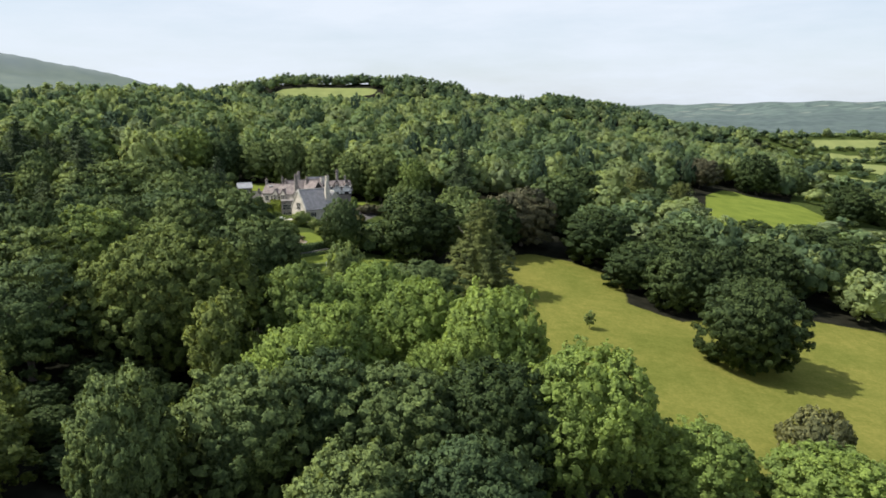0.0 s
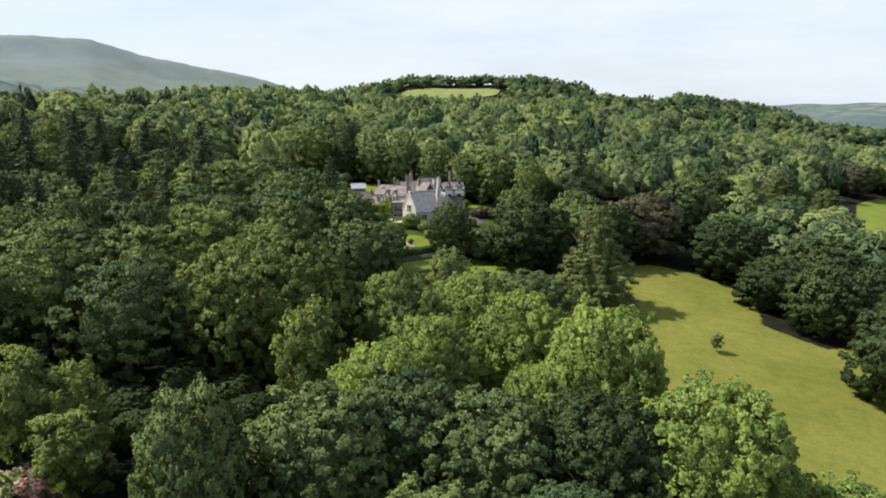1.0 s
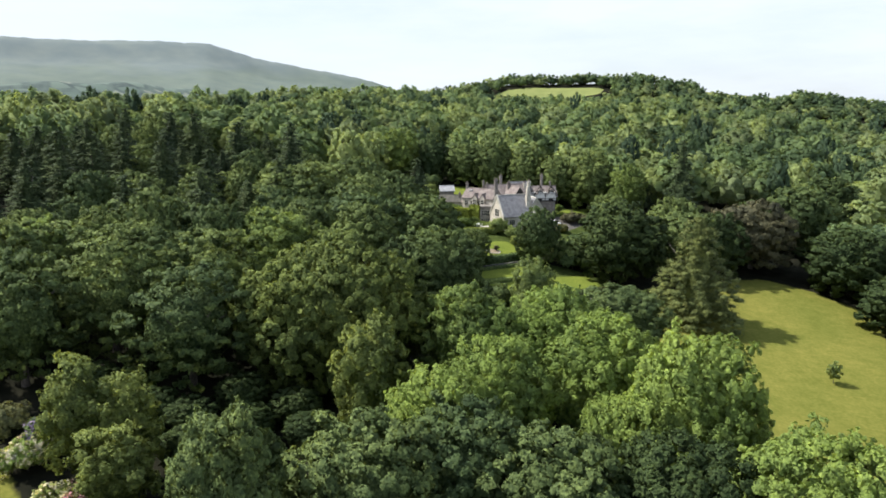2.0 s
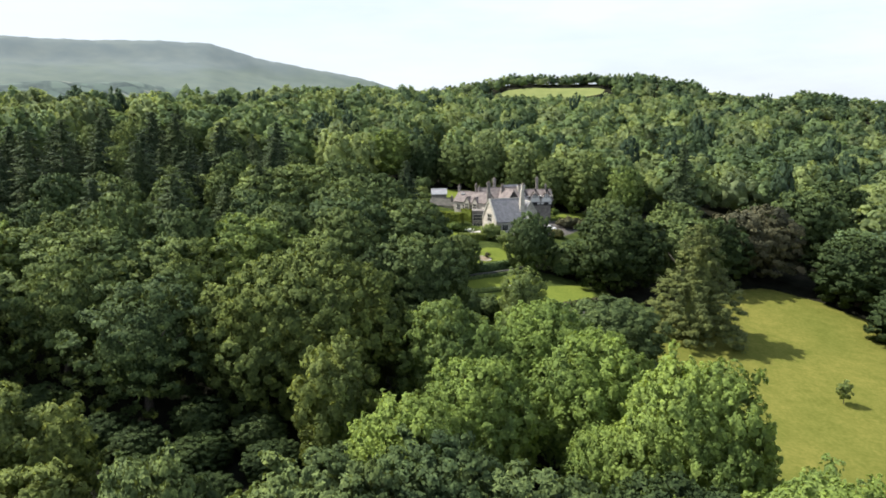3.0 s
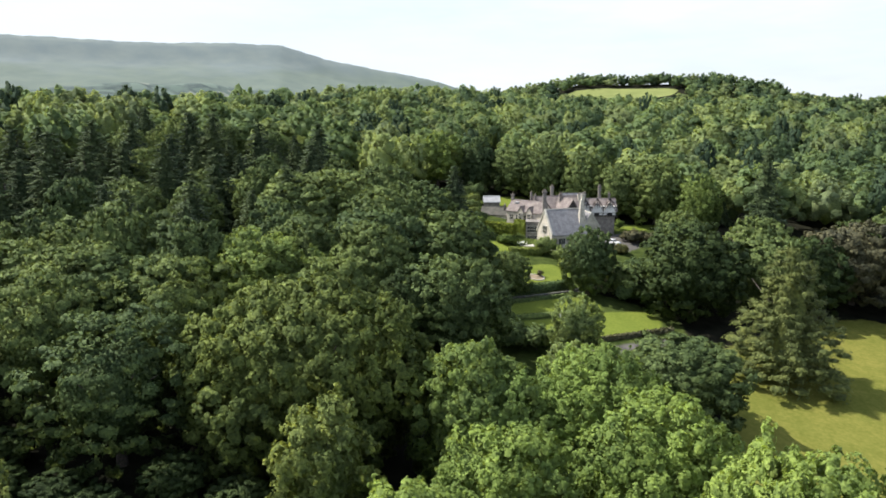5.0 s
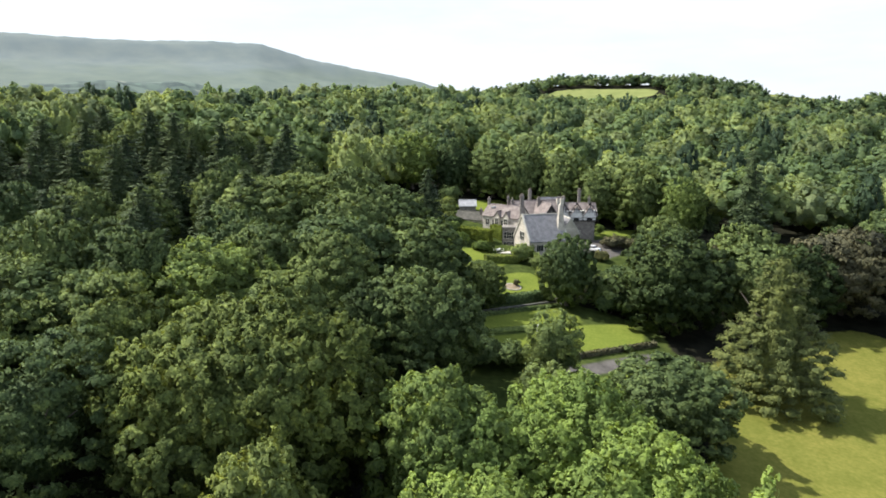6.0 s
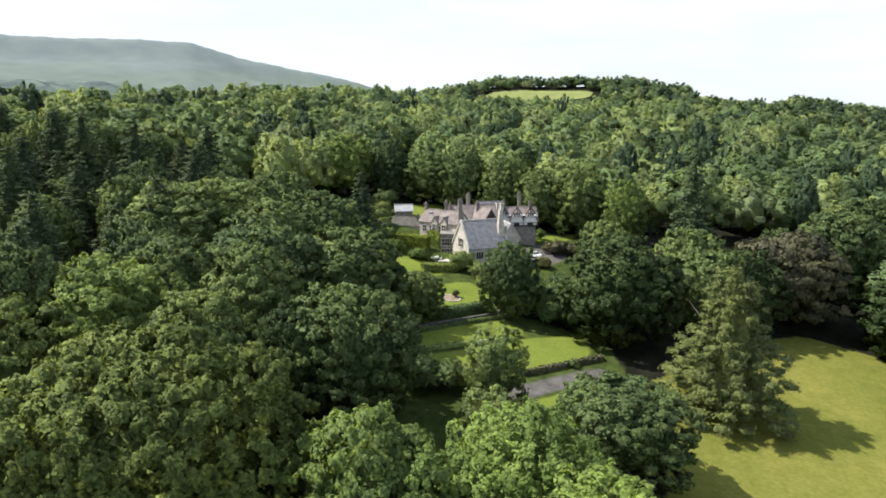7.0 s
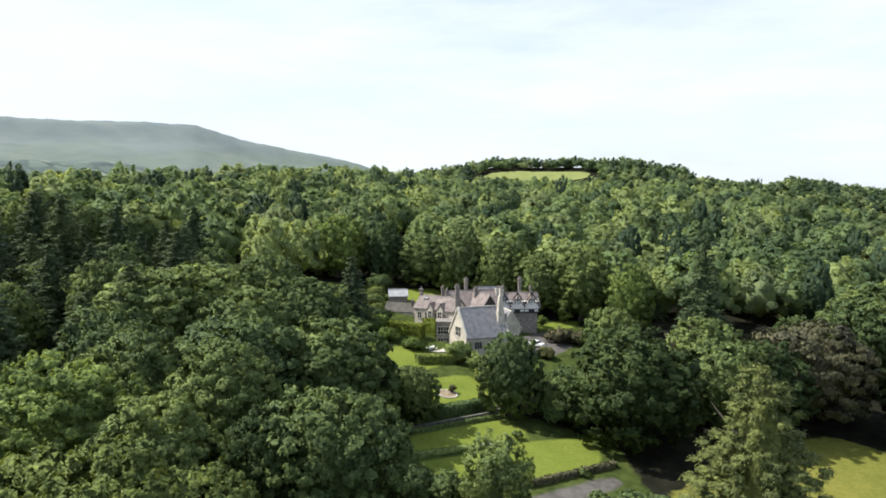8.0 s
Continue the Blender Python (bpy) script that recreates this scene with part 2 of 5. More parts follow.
# ---- ground ----
def ground_material():
    mat, nn, ll, bsdf = nodes_of("ground")
    nt = (nn, ll)

    def area(name, wobble=1.2):
        a = nn.new("ShaderNodeAttribute")
        a.attribute_name = name
        n = nn.new("ShaderNodeTexNoise")
        n.inputs["Scale"].default_value, n.inputs["Detail"].default_value = 0.45, 5.0
        g = nn.new("ShaderNodeNewGeometry")
        ll.new(g.outputs["Position"], n.inputs["Vector"])
        add = nn.new("ShaderNodeMath")
        add.operation = "MULTIPLY_ADD"
        ll.new(n.outputs["Fac"], add.inputs[0])
        add.inputs[1].default_value = wobble * 2
        ll.new(a.outputs["Fac"], add.inputs[2])
        cut = nn.new("ShaderNodeMapRange")
        cut.inputs["From Min"].default_value, cut.inputs["From Max"].default_value = wobble - 0.4, wobble + 0.4
        ll.new(add.outputs["Value"], cut.inputs["Value"])
        return cut.outputs["Result"]

    # Woodland floor: shade under the trees is put into this near-black tone.
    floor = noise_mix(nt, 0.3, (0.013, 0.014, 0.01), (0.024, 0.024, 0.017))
    hay = noise_mix(nt, 0.07, (0.13, 0.142, 0.031), (0.18, 0.175, 0.042), 0.3, 0.7, 6.0)
    hay = mixed(nt, 1.0, hay, noise_mix(nt, 0.4, (0.9, 0.93, 0.9), (1.08, 1.06, 1.1), 0.35, 0.65, 5.0), "MULTIPLY")
    tuft = noise_mix(nt, 1.6, (0.86, 0.9, 0.85), (1.12, 1.1, 1.15), 0.3, 0.7, 5.0)
    hay = mixed(nt, 1.0, hay, tuft, "MULTIPLY")
    green = noise_mix(nt, 0.12, (0.12, 0.155, 0.03), (0.17, 0.205, 0.04), 0.3, 0.7, 6.0)
    green = mixed(nt, 1.0, green, tuft, "MULTIPLY")
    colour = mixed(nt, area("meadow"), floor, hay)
    rough = noise_mix(nt, 0.5, (0.03, 0.045, 0.014), (0.07, 0.092, 0.026), 0.3, 0.7, 6.0)
    colour = mixed(nt, area("rough"), colour, rough)
    colour = mixed(nt, area("pasture", 0.5), colour, green)
    pale = noise_mix(nt, 0.05, (0.16, 0.19, 0.07), (0.215, 0.24, 0.09), 0.3, 0.7, 6.0)
    colour = mixed(nt, area("field", 1.5), colour, pale)
    # Road and drive share one gravel tone, darkened for shade on the road.
    shaded_grit = noise_mix(nt, 0.8, (0.078, 0.074, 0.07), (0.138, 0.13, 0.122), 0.3, 0.7, 6.0)
    colour = mixed(nt, area("gravel", 0.4), colour, shaded_grit)
    ll.new(colour, bsdf.inputs["Base Color"])
    bsdf.inputs["Roughness"].default_value = 0.9
    bsdf.inputs["Specular IOR Level"].default_value = 0.0
    bump = nn.new("ShaderNodeBump")
    bump.inputs["Strength"].default_value, bump.inputs["Distance"].default_value = 0.5, 0.15
    ll.new(tuft, bump.inputs["Height"])
    ll.new(bump.outputs["Normal"], bsdf.inputs["Normal"])
    return mat


def lines(*spans):
    """Grid lines from (start, end, step) spans that follow each other."""
    return np.unique(np.concatenate([np.arange(a, b + 0.01, s) for a, b, s in spans]))


def sheet(xs, ys):
    gx, gy = np.meshgrid(xs, ys)
    n, m = gx.shape
    i = np.arange(n * m).reshape(n, m)
    return gx.ravel(), gy.ravel(), np.stack([i[:-1, :-1], i[:-1, 1:], i[1:, 1:], i[1:, :-1]], -1).reshape(-1, 4)


gx, gy, gq = sheet(lines((-4600, -600, 250), (-600, -150, 25), (-150, 160, 2.5), (160, 600, 12), (600, 4600, 250)),
                   lines((-2000, -100, 190), (-100, 60, 16), (60, 320, 2.5), (320, 700, 12), (700, 1300, 20), (1300, 4600, 220)))
gz = ground_z(gx, gy)
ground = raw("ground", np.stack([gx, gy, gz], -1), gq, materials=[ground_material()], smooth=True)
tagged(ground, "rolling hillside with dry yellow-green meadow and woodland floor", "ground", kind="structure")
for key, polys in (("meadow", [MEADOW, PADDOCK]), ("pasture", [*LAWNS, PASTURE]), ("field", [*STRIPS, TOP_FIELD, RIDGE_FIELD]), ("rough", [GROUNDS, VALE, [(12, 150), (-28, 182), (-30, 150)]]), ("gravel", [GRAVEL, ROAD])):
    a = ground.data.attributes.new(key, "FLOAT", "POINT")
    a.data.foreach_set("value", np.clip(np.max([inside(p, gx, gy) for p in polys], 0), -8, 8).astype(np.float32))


# ---- trees ----
rng = np.random.default_rng(7)


def unit(v):
    return v / np.maximum(np.linalg.norm(v, axis=-1, keepdims=True), 1e-9)


def slivers(pos, nor, size, r):
    """Three-cornered leaf sprays for trees far off."""
    n = len(pos)
    side = unit(np.cross(nor, unit(r.normal(size=(n, 3)))))
    tip = np.cross(nor, side)
    s = (size * r.uniform(0.6, 1.35, n))[:, None]
    v = np.stack([pos - tip * s * 0.8 - side * s * 0.8, pos + side * s - tip * s * 0.4, pos + tip * s], 1)
    return v.reshape(-1, 3), np.arange(3 * n).reshape(n, 3)


def cards(pos, nor, size, r, slim=0.75):
    """Kite-shaped leaf sprays, each with its own facing and turn."""
    n = len(pos)
    side = unit(np.cross(nor, unit(r.normal(size=(n, 3)))))
    tip = np.cross(nor, side)
    s = (size * r.uniform(0.6, 1.35, n))[:, None]
    bend = nor * s * 0.22
    v = np.stack([pos - tip * s - bend, pos + side * s * slim + tip * s * 0.15, pos + tip * s - bend, pos - side * s * slim + tip * s * 0.15], 1)
    return v.reshape(-1, 3), np.arange(4 * n).reshape(n, 4)


def ball(level):
    if level == 0:
        return (np.array([(1, 0, 0), (0, 1, 0), (-1, 0, 0), (0, -1, 0), (0, 0, 1), (0, 0, -1)], float),
                np.array([(0, 1, 4), (1, 2, 4), (2, 3, 4), (3, 0, 4), (1, 0, 5), (2, 1, 5), (3, 2, 5), (0, 3, 5)]))
    bm = bmesh.new()
    bmesh.ops.create_icosphere(bm, subdivisions=level, radius=1)
    v = np.array([w.co[:] for w in bm.verts])
    f = np.array([[w.index for w in g.verts] for g in bm.faces])
    bm.free()
    return v, f


BALL = {k: ball(k) for k in (0, 1, 2)}


def tube(points, radii, sides=7):
    pts, radii = np.asarray(points, float), np.asarray(radii, float)
    ring = np.linspace(0, 2 * np.pi, sides, endpoint=False)
    along = unit(np.gradient(pts, axis=0))
    a = unit(np.cross(along, np.array([0.31, 0.95, 0.05])))
    b = np.cross(along, a)
    v = pts[:, None] + radii[:, None, None] * (np.cos(ring)[None, :, None] * a[:, None] + np.sin(ring)[None, :, None] * b[:, None])
    k, j = np.meshgrid(np.arange(len(pts) - 1), np.arange(sides), indexing="ij")
    j2 = (j + 1) % sides
    q = np.stack([k * sides + j, k * sides + j2, (k + 1) * sides + j2, (k + 1) * sides + j], -1).reshape(-1, 4)
    return v.reshape(-1, 3), q


def joined(pieces):
    """Several (corners, faces) as one."""
    verts, faces, n = [], [], 0
    for v, f in pieces:
        verts.append(v)
        faces.append(np.asarray(f) + n)
        n += len(v)
    return np.concatenate(verts), np.concatenate(faces)


def wood_of(tree, r, h, crown_r, base, limbs, girth):
    """A tapered trunk, and limbs that leave it, each a part."""
    lean = r.normal(size=2) * 0.03
    z = np.linspace(-0.8, h * 0.8, 7)
    pts = np.stack([lean[0] * z + 0.15 * np.sin(z * 0.7), lean[1] * z + 0.12 * np.cos(z * 0.6), z], -1)
    v, q = tube(pts, girth * np.array([1.5, 1.0, 0.85, 0.7, 0.5, 0.32, 0.12]), 8)
    raw("trunk", v, q, None, [BARK], tree, smooth=True)
    for k in range(limbs):
        a = k * 2.4 + r.uniform(-0.4, 0.4)
        z0 = r.uniform(max(base, 0.12 * h) * 0.9, h * 0.5)
        reach = crown_r * r.uniform(0.42, 0.66)
        p0 = np.array([lean[0] * z0, lean[1] * z0, z0])
        p2 = p0 + [math.cos(a) * reach, math.sin(a) * reach, reach * r.uniform(0.35, 0.8)]
        p1 = (p0 + p2) / 2 + [0, 0, -0.08 * reach]
        v, q = tube([p0, p1, p2], girth * np.array([0.45, 0.28, 0.08]), 5)
        raw("limb", v, q, None, [BARK], tree, smooth=True)


def lobes_of(r, R, h, base, n, spread=0.64, size=0.42, low=-0.5, ragged=1.0, boughs=0):
    """The leaf masses of a crown on a domed outline that swells over its big boughs: centres, radii, and the way each faces."""
    k = np.arange(n) + 0.5
    z = 1 - (1 - low) * k / n
    a = np.pi * (1 + 5**0.5) * k + r.uniform(0, 6)
    across = np.where(z < 0, (1 - z**2) ** 0.22, np.sqrt(1 - z**2))
    d = np.stack([across * np.cos(a), across * np.sin(a), z], -1) + r.normal(size=(n, 3)) * 0.12 * ragged
    half = (h - base) * 0.55
    mid = np.array([0, 0, base + (h - base) * 0.45])
    rad = size * (1 + ragged * r.uniform(-0.28, 0.2, n)) * min(R, half * 1.25)
    out, swell = unit(d), np.ones((n, 1))
    if boughs:
        g = np.arange(boughs) + 0.5
        bz, ba = 1 - 1.5 * g / boughs, np.pi * (1 + 5**0.5) * g + r.uniform(0, 6)
        b = unit(np.stack([np.sqrt(1 - bz**2) * np.cos(ba), np.sqrt(1 - bz**2) * np.sin(ba), bz], -1) + 0.16 * r.normal(size=(boughs, 3)))
        wide = 1.9 / boughs**0.5
        gap = np.linalg.norm(out[:, None] - b[None], axis=-1)
        near_one = gap.argmin(1)
        push = r.uniform(0.8, 1.25, boughs)[near_one]
        swell = (0.86 + 0.17 * push * np.exp(-((gap.min(1) / wide) ** 2) * 1.6))[:, None]
        out = unit(out + 0.75 * (out - b[near_one]) / wide)
    c = mid + d * np.array([R, R, half]) * spread * swell * (1 + ragged * r.uniform(-0.1, 0.08, (n, 1)))
    c[:, 2] = np.minimum(c[:, 2], h - rad * 0.72)
    return mid, c, rad, out


def broad_crown(r, R, h, base, n1, n2, n3, leaf, loose=0.0, low=-0.5, size=0.42, core=1, spread=0.64, far=False, even=0.35, inner=0.8, flat=0.8, ragged=1.0, boughs=0, core_size=0.72):
    """Leaf masses, sprays all over each of them, tufts of sprays that stand out, and a dense inner mass."""
    mid, c, rad, out = lobes_of(r, R, h, base, n1, spread, size, low, ragged, boughs)
    squash = np.array([1, 1, flat])
    # an even layer
    m = int(n2 * n3 * even)
    i = np.repeat(np.arange(n1), m)
    e0 = unit(r.normal(size=(len(i), 3)) + 0.95 * out[i] + [0, 0, 0.3])
    p0 = c[i] + e0 * (rad[i] * r.uniform(0.84, 1.02, len(i)))[:, None] * squash
    # tufts
    i = np.repeat(np.arange(n1), n2)
    d = unit(r.normal(size=(len(i), 3)) + 0.85 * out[i] + [0, 0, 0.35])
    tc = c[i] + d * (rad[i] * r.uniform(0.9, 1.08 + loose, len(i)))[:, None] * squash
    tr = rad[i] * r.uniform(0.2, 0.42, len(i))
    j = np.repeat(np.arange(len(i)), max(1, int(n3 * (1 - even))))
    e = unit(r.normal(size=(len(j), 3)) + 0.7 * d[j] + [0, 0, 0.2])
    p1 = tc[j] + e * (tr[j] * r.uniform(0.5, 1.15, len(j)))[:, None]
    pos, way = np.concatenate([p0, p1]), unit(np.concatenate([e0, 0.6 * e + 0.5 * d[j]]))
    nor = unit(way + (0.3 if far else 0.42) * r.normal(size=pos.shape) + [0, 0, 0.25])
    wide = np.r_[np.full(len(p0), leaf * 1.3), np.full(len(p1), leaf)]
    v, q = slivers(pos, nor, wide, r)
    face = np.concatenate([np.repeat(out[:n1], m, 0), out[i][j]])
    lean = unit((0.25 if far else 0.5) * way + face + (0.1 if far else 0.25) * nor)
    bv, bf = BALL[core]
    wob = 1 + 0.1 * r.normal(size=(len(c), len(bv), 1))
    cv = (c[:, None] + bv[None] * rad[:, None, None] * inner * wob * squash).reshape(-1, 3)
    cf = (bf[None] + (np.arange(len(c)) * len(bv))[:, None, None]).reshape(-1, 3)
    cn = unit(0.5 * bv[None] + out[:, None]).reshape(-1, 3)
    # the heart of the crown, with leaves of its own
    hv, hf = BALL[1 if far else 2]
    full = np.array([R, R, 0.55 * (h - base)]) * spread * core_size
    heart = mid + hv * full * (1 + 0.06 * r.normal(size=(len(hv), 1)))
    heart[:, 2] = np.maximum(heart[:, 2], base + 0.1)
    n = 0 if far else int(0.3 * len(pos))
    e = unit(r.normal(size=(n, 3)) + [0, 0, 0.15])
    hp = mid + e * full * r.uniform(0.94, 1.12, (n, 1))
    hp[:, 2] = np.maximum(hp[:, 2], base + 0.1)
    lv, lt = slivers(hp, unit(e + 0.5 * r.normal(size=e.shape)), np.full(n, leaf * 1.5), r)
    a, b = len(v), len(v) + len(cv)
    c_all = np.concatenate([v, cv, heart, lv])
    t_all = np.concatenate([q, cf + a, hf + b, lt + b + len(heart)])
    return c_all, None, t_all, np.concatenate([np.repeat(lean, 3, 0), cn, hv, np.repeat(unit(e + 0.35 * r.normal(size=e.shape)), 3, 0)])


def needles(pos, tip, nor, size, r):
    """Slim sprays that point along tip."""
    tip = unit(tip)
    side = unit(np.cross(tip, nor))
    s = (size * r.uniform(0.6, 1.4, len(pos)))[:, None]
    v = np.stack([pos - side * s * 0.42, pos + side * s * 0.42, pos + tip * s * 1.5], 1)
    return v.reshape(-1, 3), np.arange(3 * len(pos)).reshape(-1, 3)


def needle_tree(r, R, h, base, tiers, arms, outline, rise, droop, lump, per, leaf, trunk):
    """A conifer: tiers of arms, each carrying flat drooping lumps of needle sprays, with dark gaps between the tiers."""
    centres, ways = [], []
    for k in range(tiers):
        f = (k + 0.1) / tiers
        reach = R * float(np.interp(f, *outline)) + 0.2
        n = max(4, round(arms * (0.4 + 0.6 * reach / R)))
        for a in np.arange(n) * 2 * np.pi / n + r.uniform(0, 6, 1) + r.normal(size=n) * 0.12:
            L, z = reach * r.uniform(0.76, 1.04), base + (h - base) * (f + r.uniform(-0.4, 0.4) / tiers)
            for s in np.linspace(0.3, 1, max(2, round(1.5 + 3.5 * L / R))):
                w = r.normal() * 0.16 * L * (1.15 - s)
                ca, sa = math.cos(a), math.sin(a)
                centres.append((ca * s * L - sa * w, sa * s * L + ca * w, z + rise * s * L - droop * s * s * L))
                ways.append((ca, sa, 0.0))
    c, way = np.array(centres), np.array(ways)
    c[:, 2] = np.minimum(c[:, 2], h - 0.15)
    rad = lump * r.uniform(0.7, 1.3, len(c)) * (0.55 + 0.45 * (1 - c[:, 2] / h))
    i = np.repeat(np.arange(len(c)), per)
    e = unit(r.normal(size=(len(i), 3)) + 0.5 * way[i] + [0, 0, 0.5])
    pos = c[i] + e * rad[i][:, None] * [1, 1, 0.42] * r.uniform(0.5, 1.05, (len(i), 1))
    nor = unit(0.5 * way[i] + 0.35 * e + [0, 0, 0.75] + 0.2 * r.normal(size=e.shape))
    v, t = needles(pos, 0.9 * way[i] + 0.6 * e - [0, 0, 0.45] + 0.4 * r.normal(size=e.shape), nor, leaf, r)
    bv, bf = BALL[1]
    cv = (c[:, None] + bv[None] * rad[:, None, None] * [0.75, 0.75, 0.26]).reshape(-1, 3)
    cf = (bf[None] + (np.arange(len(c)) * len(bv))[:, None, None]).reshape(-1, 3)
    cn = unit(bv[None] + 0.5 * way[:, None] + [0, 0, 0.3]).reshape(-1, 3)
    z = np.linspace(base * 0.6, h * 0.97, 10)
    kv, kq = tube(np.stack([0 * z, 0 * z, z], -1), trunk * R * np.interp((z - base) / (h - base), *outline) + 0.05, 9)
    kn = unit(kv * [1, 1, 0] + [0, 0, 1e-3])
    return np.concatenate([v, cv, kv]), kq + len(v) + len(cv), np.concatenate([t, cf + len(v)]), np.concatenate([np.repeat(nor, 3, 0), cn, kn])


CONE = ([0, 0.08, 0.3, 0.6, 0.85, 1], [0.8, 1.0, 0.8, 0.46, 0.2, 0.03])
CEDAR_CONE = ([0, 0.1, 0.35, 0.52, 0.62, 0.85, 1], [0.86, 1.0, 0.95, 0.68, 0.46, 0.36, 0.16])


# one pattern of each kind: crown radius and height at which it was grown
KINDS = {
    "oak": dict(R=10, h=20, base=0.8, label="full dark-green broadleaf tree with a billowing domed crown", n=5),
    "holm": dict(R=10, h=20, base=0.6, label="dark-green broadleaf tree with a dense crown down to the grass", n=3),
    "spread": dict(R=11, h=20, base=1.2, label="wide oak with level boughs over a dark hollow", n=2),
    "great": dict(R=16, h=20, base=0.5, label="huge spreading oak with a dense domed dark-green crown", n=1),
    "lime": dict(R=10, h=20, base=1.0, label="pale grey-green broadleaf tree with a rounded crown", n=1),
    "ash": dict(R=9, h=19, base=1.5, label="bright-green ash with an airy feathery crown", n=3),
    "larch": dict(R=4.8, h=16, base=2.0, label="yellow-green young tree with a loose upright crown", n=2),
    "birch": dict(R=5, h=12, base=1.5, label="light feathery birch beside the garden lawn", n=1),
    "cedar": dict(R=13, h=23, base=2.0, label="tall cedar with layered level branches on the meadow's edge", n=2),
    "spire": dict(R=8, h=26, base=1.5, label="dark conifer with drooping whorls", n=3),
    "copper": dict(R=13, h=19, base=1.0, label="brown-leaved copper beech with a broad crown", n=1),
    "shrub": dict(R=7, h=8, base=0.5, label="pale olive-grey bushy shrub on the meadow", n=1),
}
PATTERNS = {}


def grow(kind, k, close):
    """The pattern tree of a kind: an Empty at its foot with a trunk and a crown, finer for those that the camera passes close by."""
    d = KINDS[kind]
    r = np.random.default_rng(100 + 17 * k + len(kind) * 131 + 7 * close)
    R, h, base = d["R"], d["h"], d["base"]
    leaf = LEAF["oak" if kind == "spread" else kind]
    tree = empty({"great": "great_oak", "holm": "oak_tree", "spread": "oak_tree", "shrub": "meadow_shrub"}.get(kind, kind + "_tree"), Matrix())
    if kind == "spire":
        v, q, t, n = needle_tree(r, R, h, base, 16, 9, CONE, 0.02, 0.34, 1.25, 13, 0.42, 0.34)
    elif kind == "cedar":
        v, q, t, n = needle_tree(r, R, h, base, 11, 11, CEDAR_CONE, 0.2, 0.42, 1.8, 60, 0.34, 0.36)
    elif kind == "great":
        v, q, t, n = broad_crown(r, R, h, base, 760, 3, 38, 0.205, 0.15, -0.97, 0.072, 1, spread=0.97, flat=0.85, ragged=0.4, inner=0.7, boughs=26)
    elif kind == "spread":
        v, q, t, n = broad_crown(r, R, h, base, 150, 4, 38, 0.19, 0.15, -0.85, 0.12, 1, spread=0.92, flat=0.42, ragged=0.7, inner=0.6, boughs=9, core_size=0.6)
    elif kind == "copper":
        v, q, t, n = broad_crown(r, R, h, base, 150, 4, 26, 0.27, 0.1, -0.8, 0.13, 1, spread=0.92, flat=0.5, ragged=0.6, inner=0.72, boughs=10)
    elif kind == "ash":
        form = (290, 3, 40, 0.155) if close else (110, 3, 16, 0.32)
        v, q, t, n = broad_crown(r, R, h, base, *form, 0.3, -0.6, 0.1, spread=0.95, inner=0.62, ragged=0.5, flat=1.2, boughs=10)
    elif kind == "birch":
        v, q, t, n = broad_crown(r, R, h, base, 60, 7, 30, 0.14, 0.6, -0.85, 0.17, spread=0.84, inner=0.5, flat=1.1, boughs=6)
    elif kind == "larch":
        v, q, t, n = broad_crown(r, R, h, base, 54, 6, 32, 0.17, 0.4, -0.8, 0.2, spread=0.84, inner=0.66, flat=1.1, boughs=6)
    elif kind == "shrub":
        v, q, t, n = broad_crown(r, R, h, base, 30, 6, 24, 0.28, 0.2, -0.3, 0.26, spread=0.78, boughs=5)
    else:
        form = (200 + 12 * (k % 3), 3, 46, 0.2) if close else (150 + 8 * (k % 3), 3, 22, 0.3)
        v, q, t, n = broad_crown(r, R, h, base, *form, 0.12, -0.86, 0.115, spread=0.94, flat=0.74, ragged=0.5, inner=0.7, boughs=8 + 2 * (k % 3))
    raw("crown", v, q, t, [leaf], tree, normals=n)
    wood_of(tree, r, h, R, base, 0 if kind == "spire" else 3 if kind == "shrub" else 6, 0.03 * h if kind != "shrub" else 0.15)
    return tagged(tree, d["label"], "shrub" if kind == "shrub" else "tree")


PLANTED = []


def plant(kind, x, y, h, R, k=None, thing=True):
    """One tree at a place, with its own height, spread and turn."""
    d = KINDS[kind]
    k = len(PLANTED) % d["n"] if k is None else k
    turn = (len(PLANTED) * 137.5) % 360
    s = Matrix.Diagonal((0.94 * R / d["R"], 0.94 * R / d["R"], h / d["h"], 1))
    m = pose(x, y, float(ground_z(x, y)), 0, 0, turn) @ s
    PLANTED.append((x, y, R))
    close = math.hypot(x, y - min(max(y, 0), 80)) < 108
    if (kind, k, close) in PATTERNS:
        first = PATTERNS[kind, k, close]
        tree = copy_thing(first, m @ Matrix.Diagonal((*first.scale, 1)).inverted())
    else:
        tree = PATTERNS[kind, k, close] = grow(kind, k, close)
        tree.matrix_basis = m
    return tree


plant("oak", -6.1, 70.7, 19.0, 9.0)
plant("oak", 6.7, 74.2, 19.0, 9.4)
plant("oak", -31.4, 76.0, 22.0, 6.6)
plant("larch", -50.1, 83.4, 12.0, 4.8)
plant("oak", -21.0, 86.3, 19.0, 9.6)
plant("larch", -59.1, 88.2, 16.0, 4.4)
plant("larch", -54.0, 90.0, 15.0, 4.7)
plant("ash", 59.1, 90.2, 14.0, 10.0)
plant("oak", -1.6, 91.2, 19.0, 9.8)
plant("oak", -12.2, 93.9, 19.0, 9.2)
plant("holm", 12.3, 94.2, 20.0, 10.2)
plant("ash", 41.7, 94.6, 13.0, 8.8)
plant("ash", 25.4, 95.0, 23.0, 10.8)
plant("ash", -17.0, 101.0, 18.4, 8.0)
plant("larch", -28.3, 107.0, 21.2, 5.6)
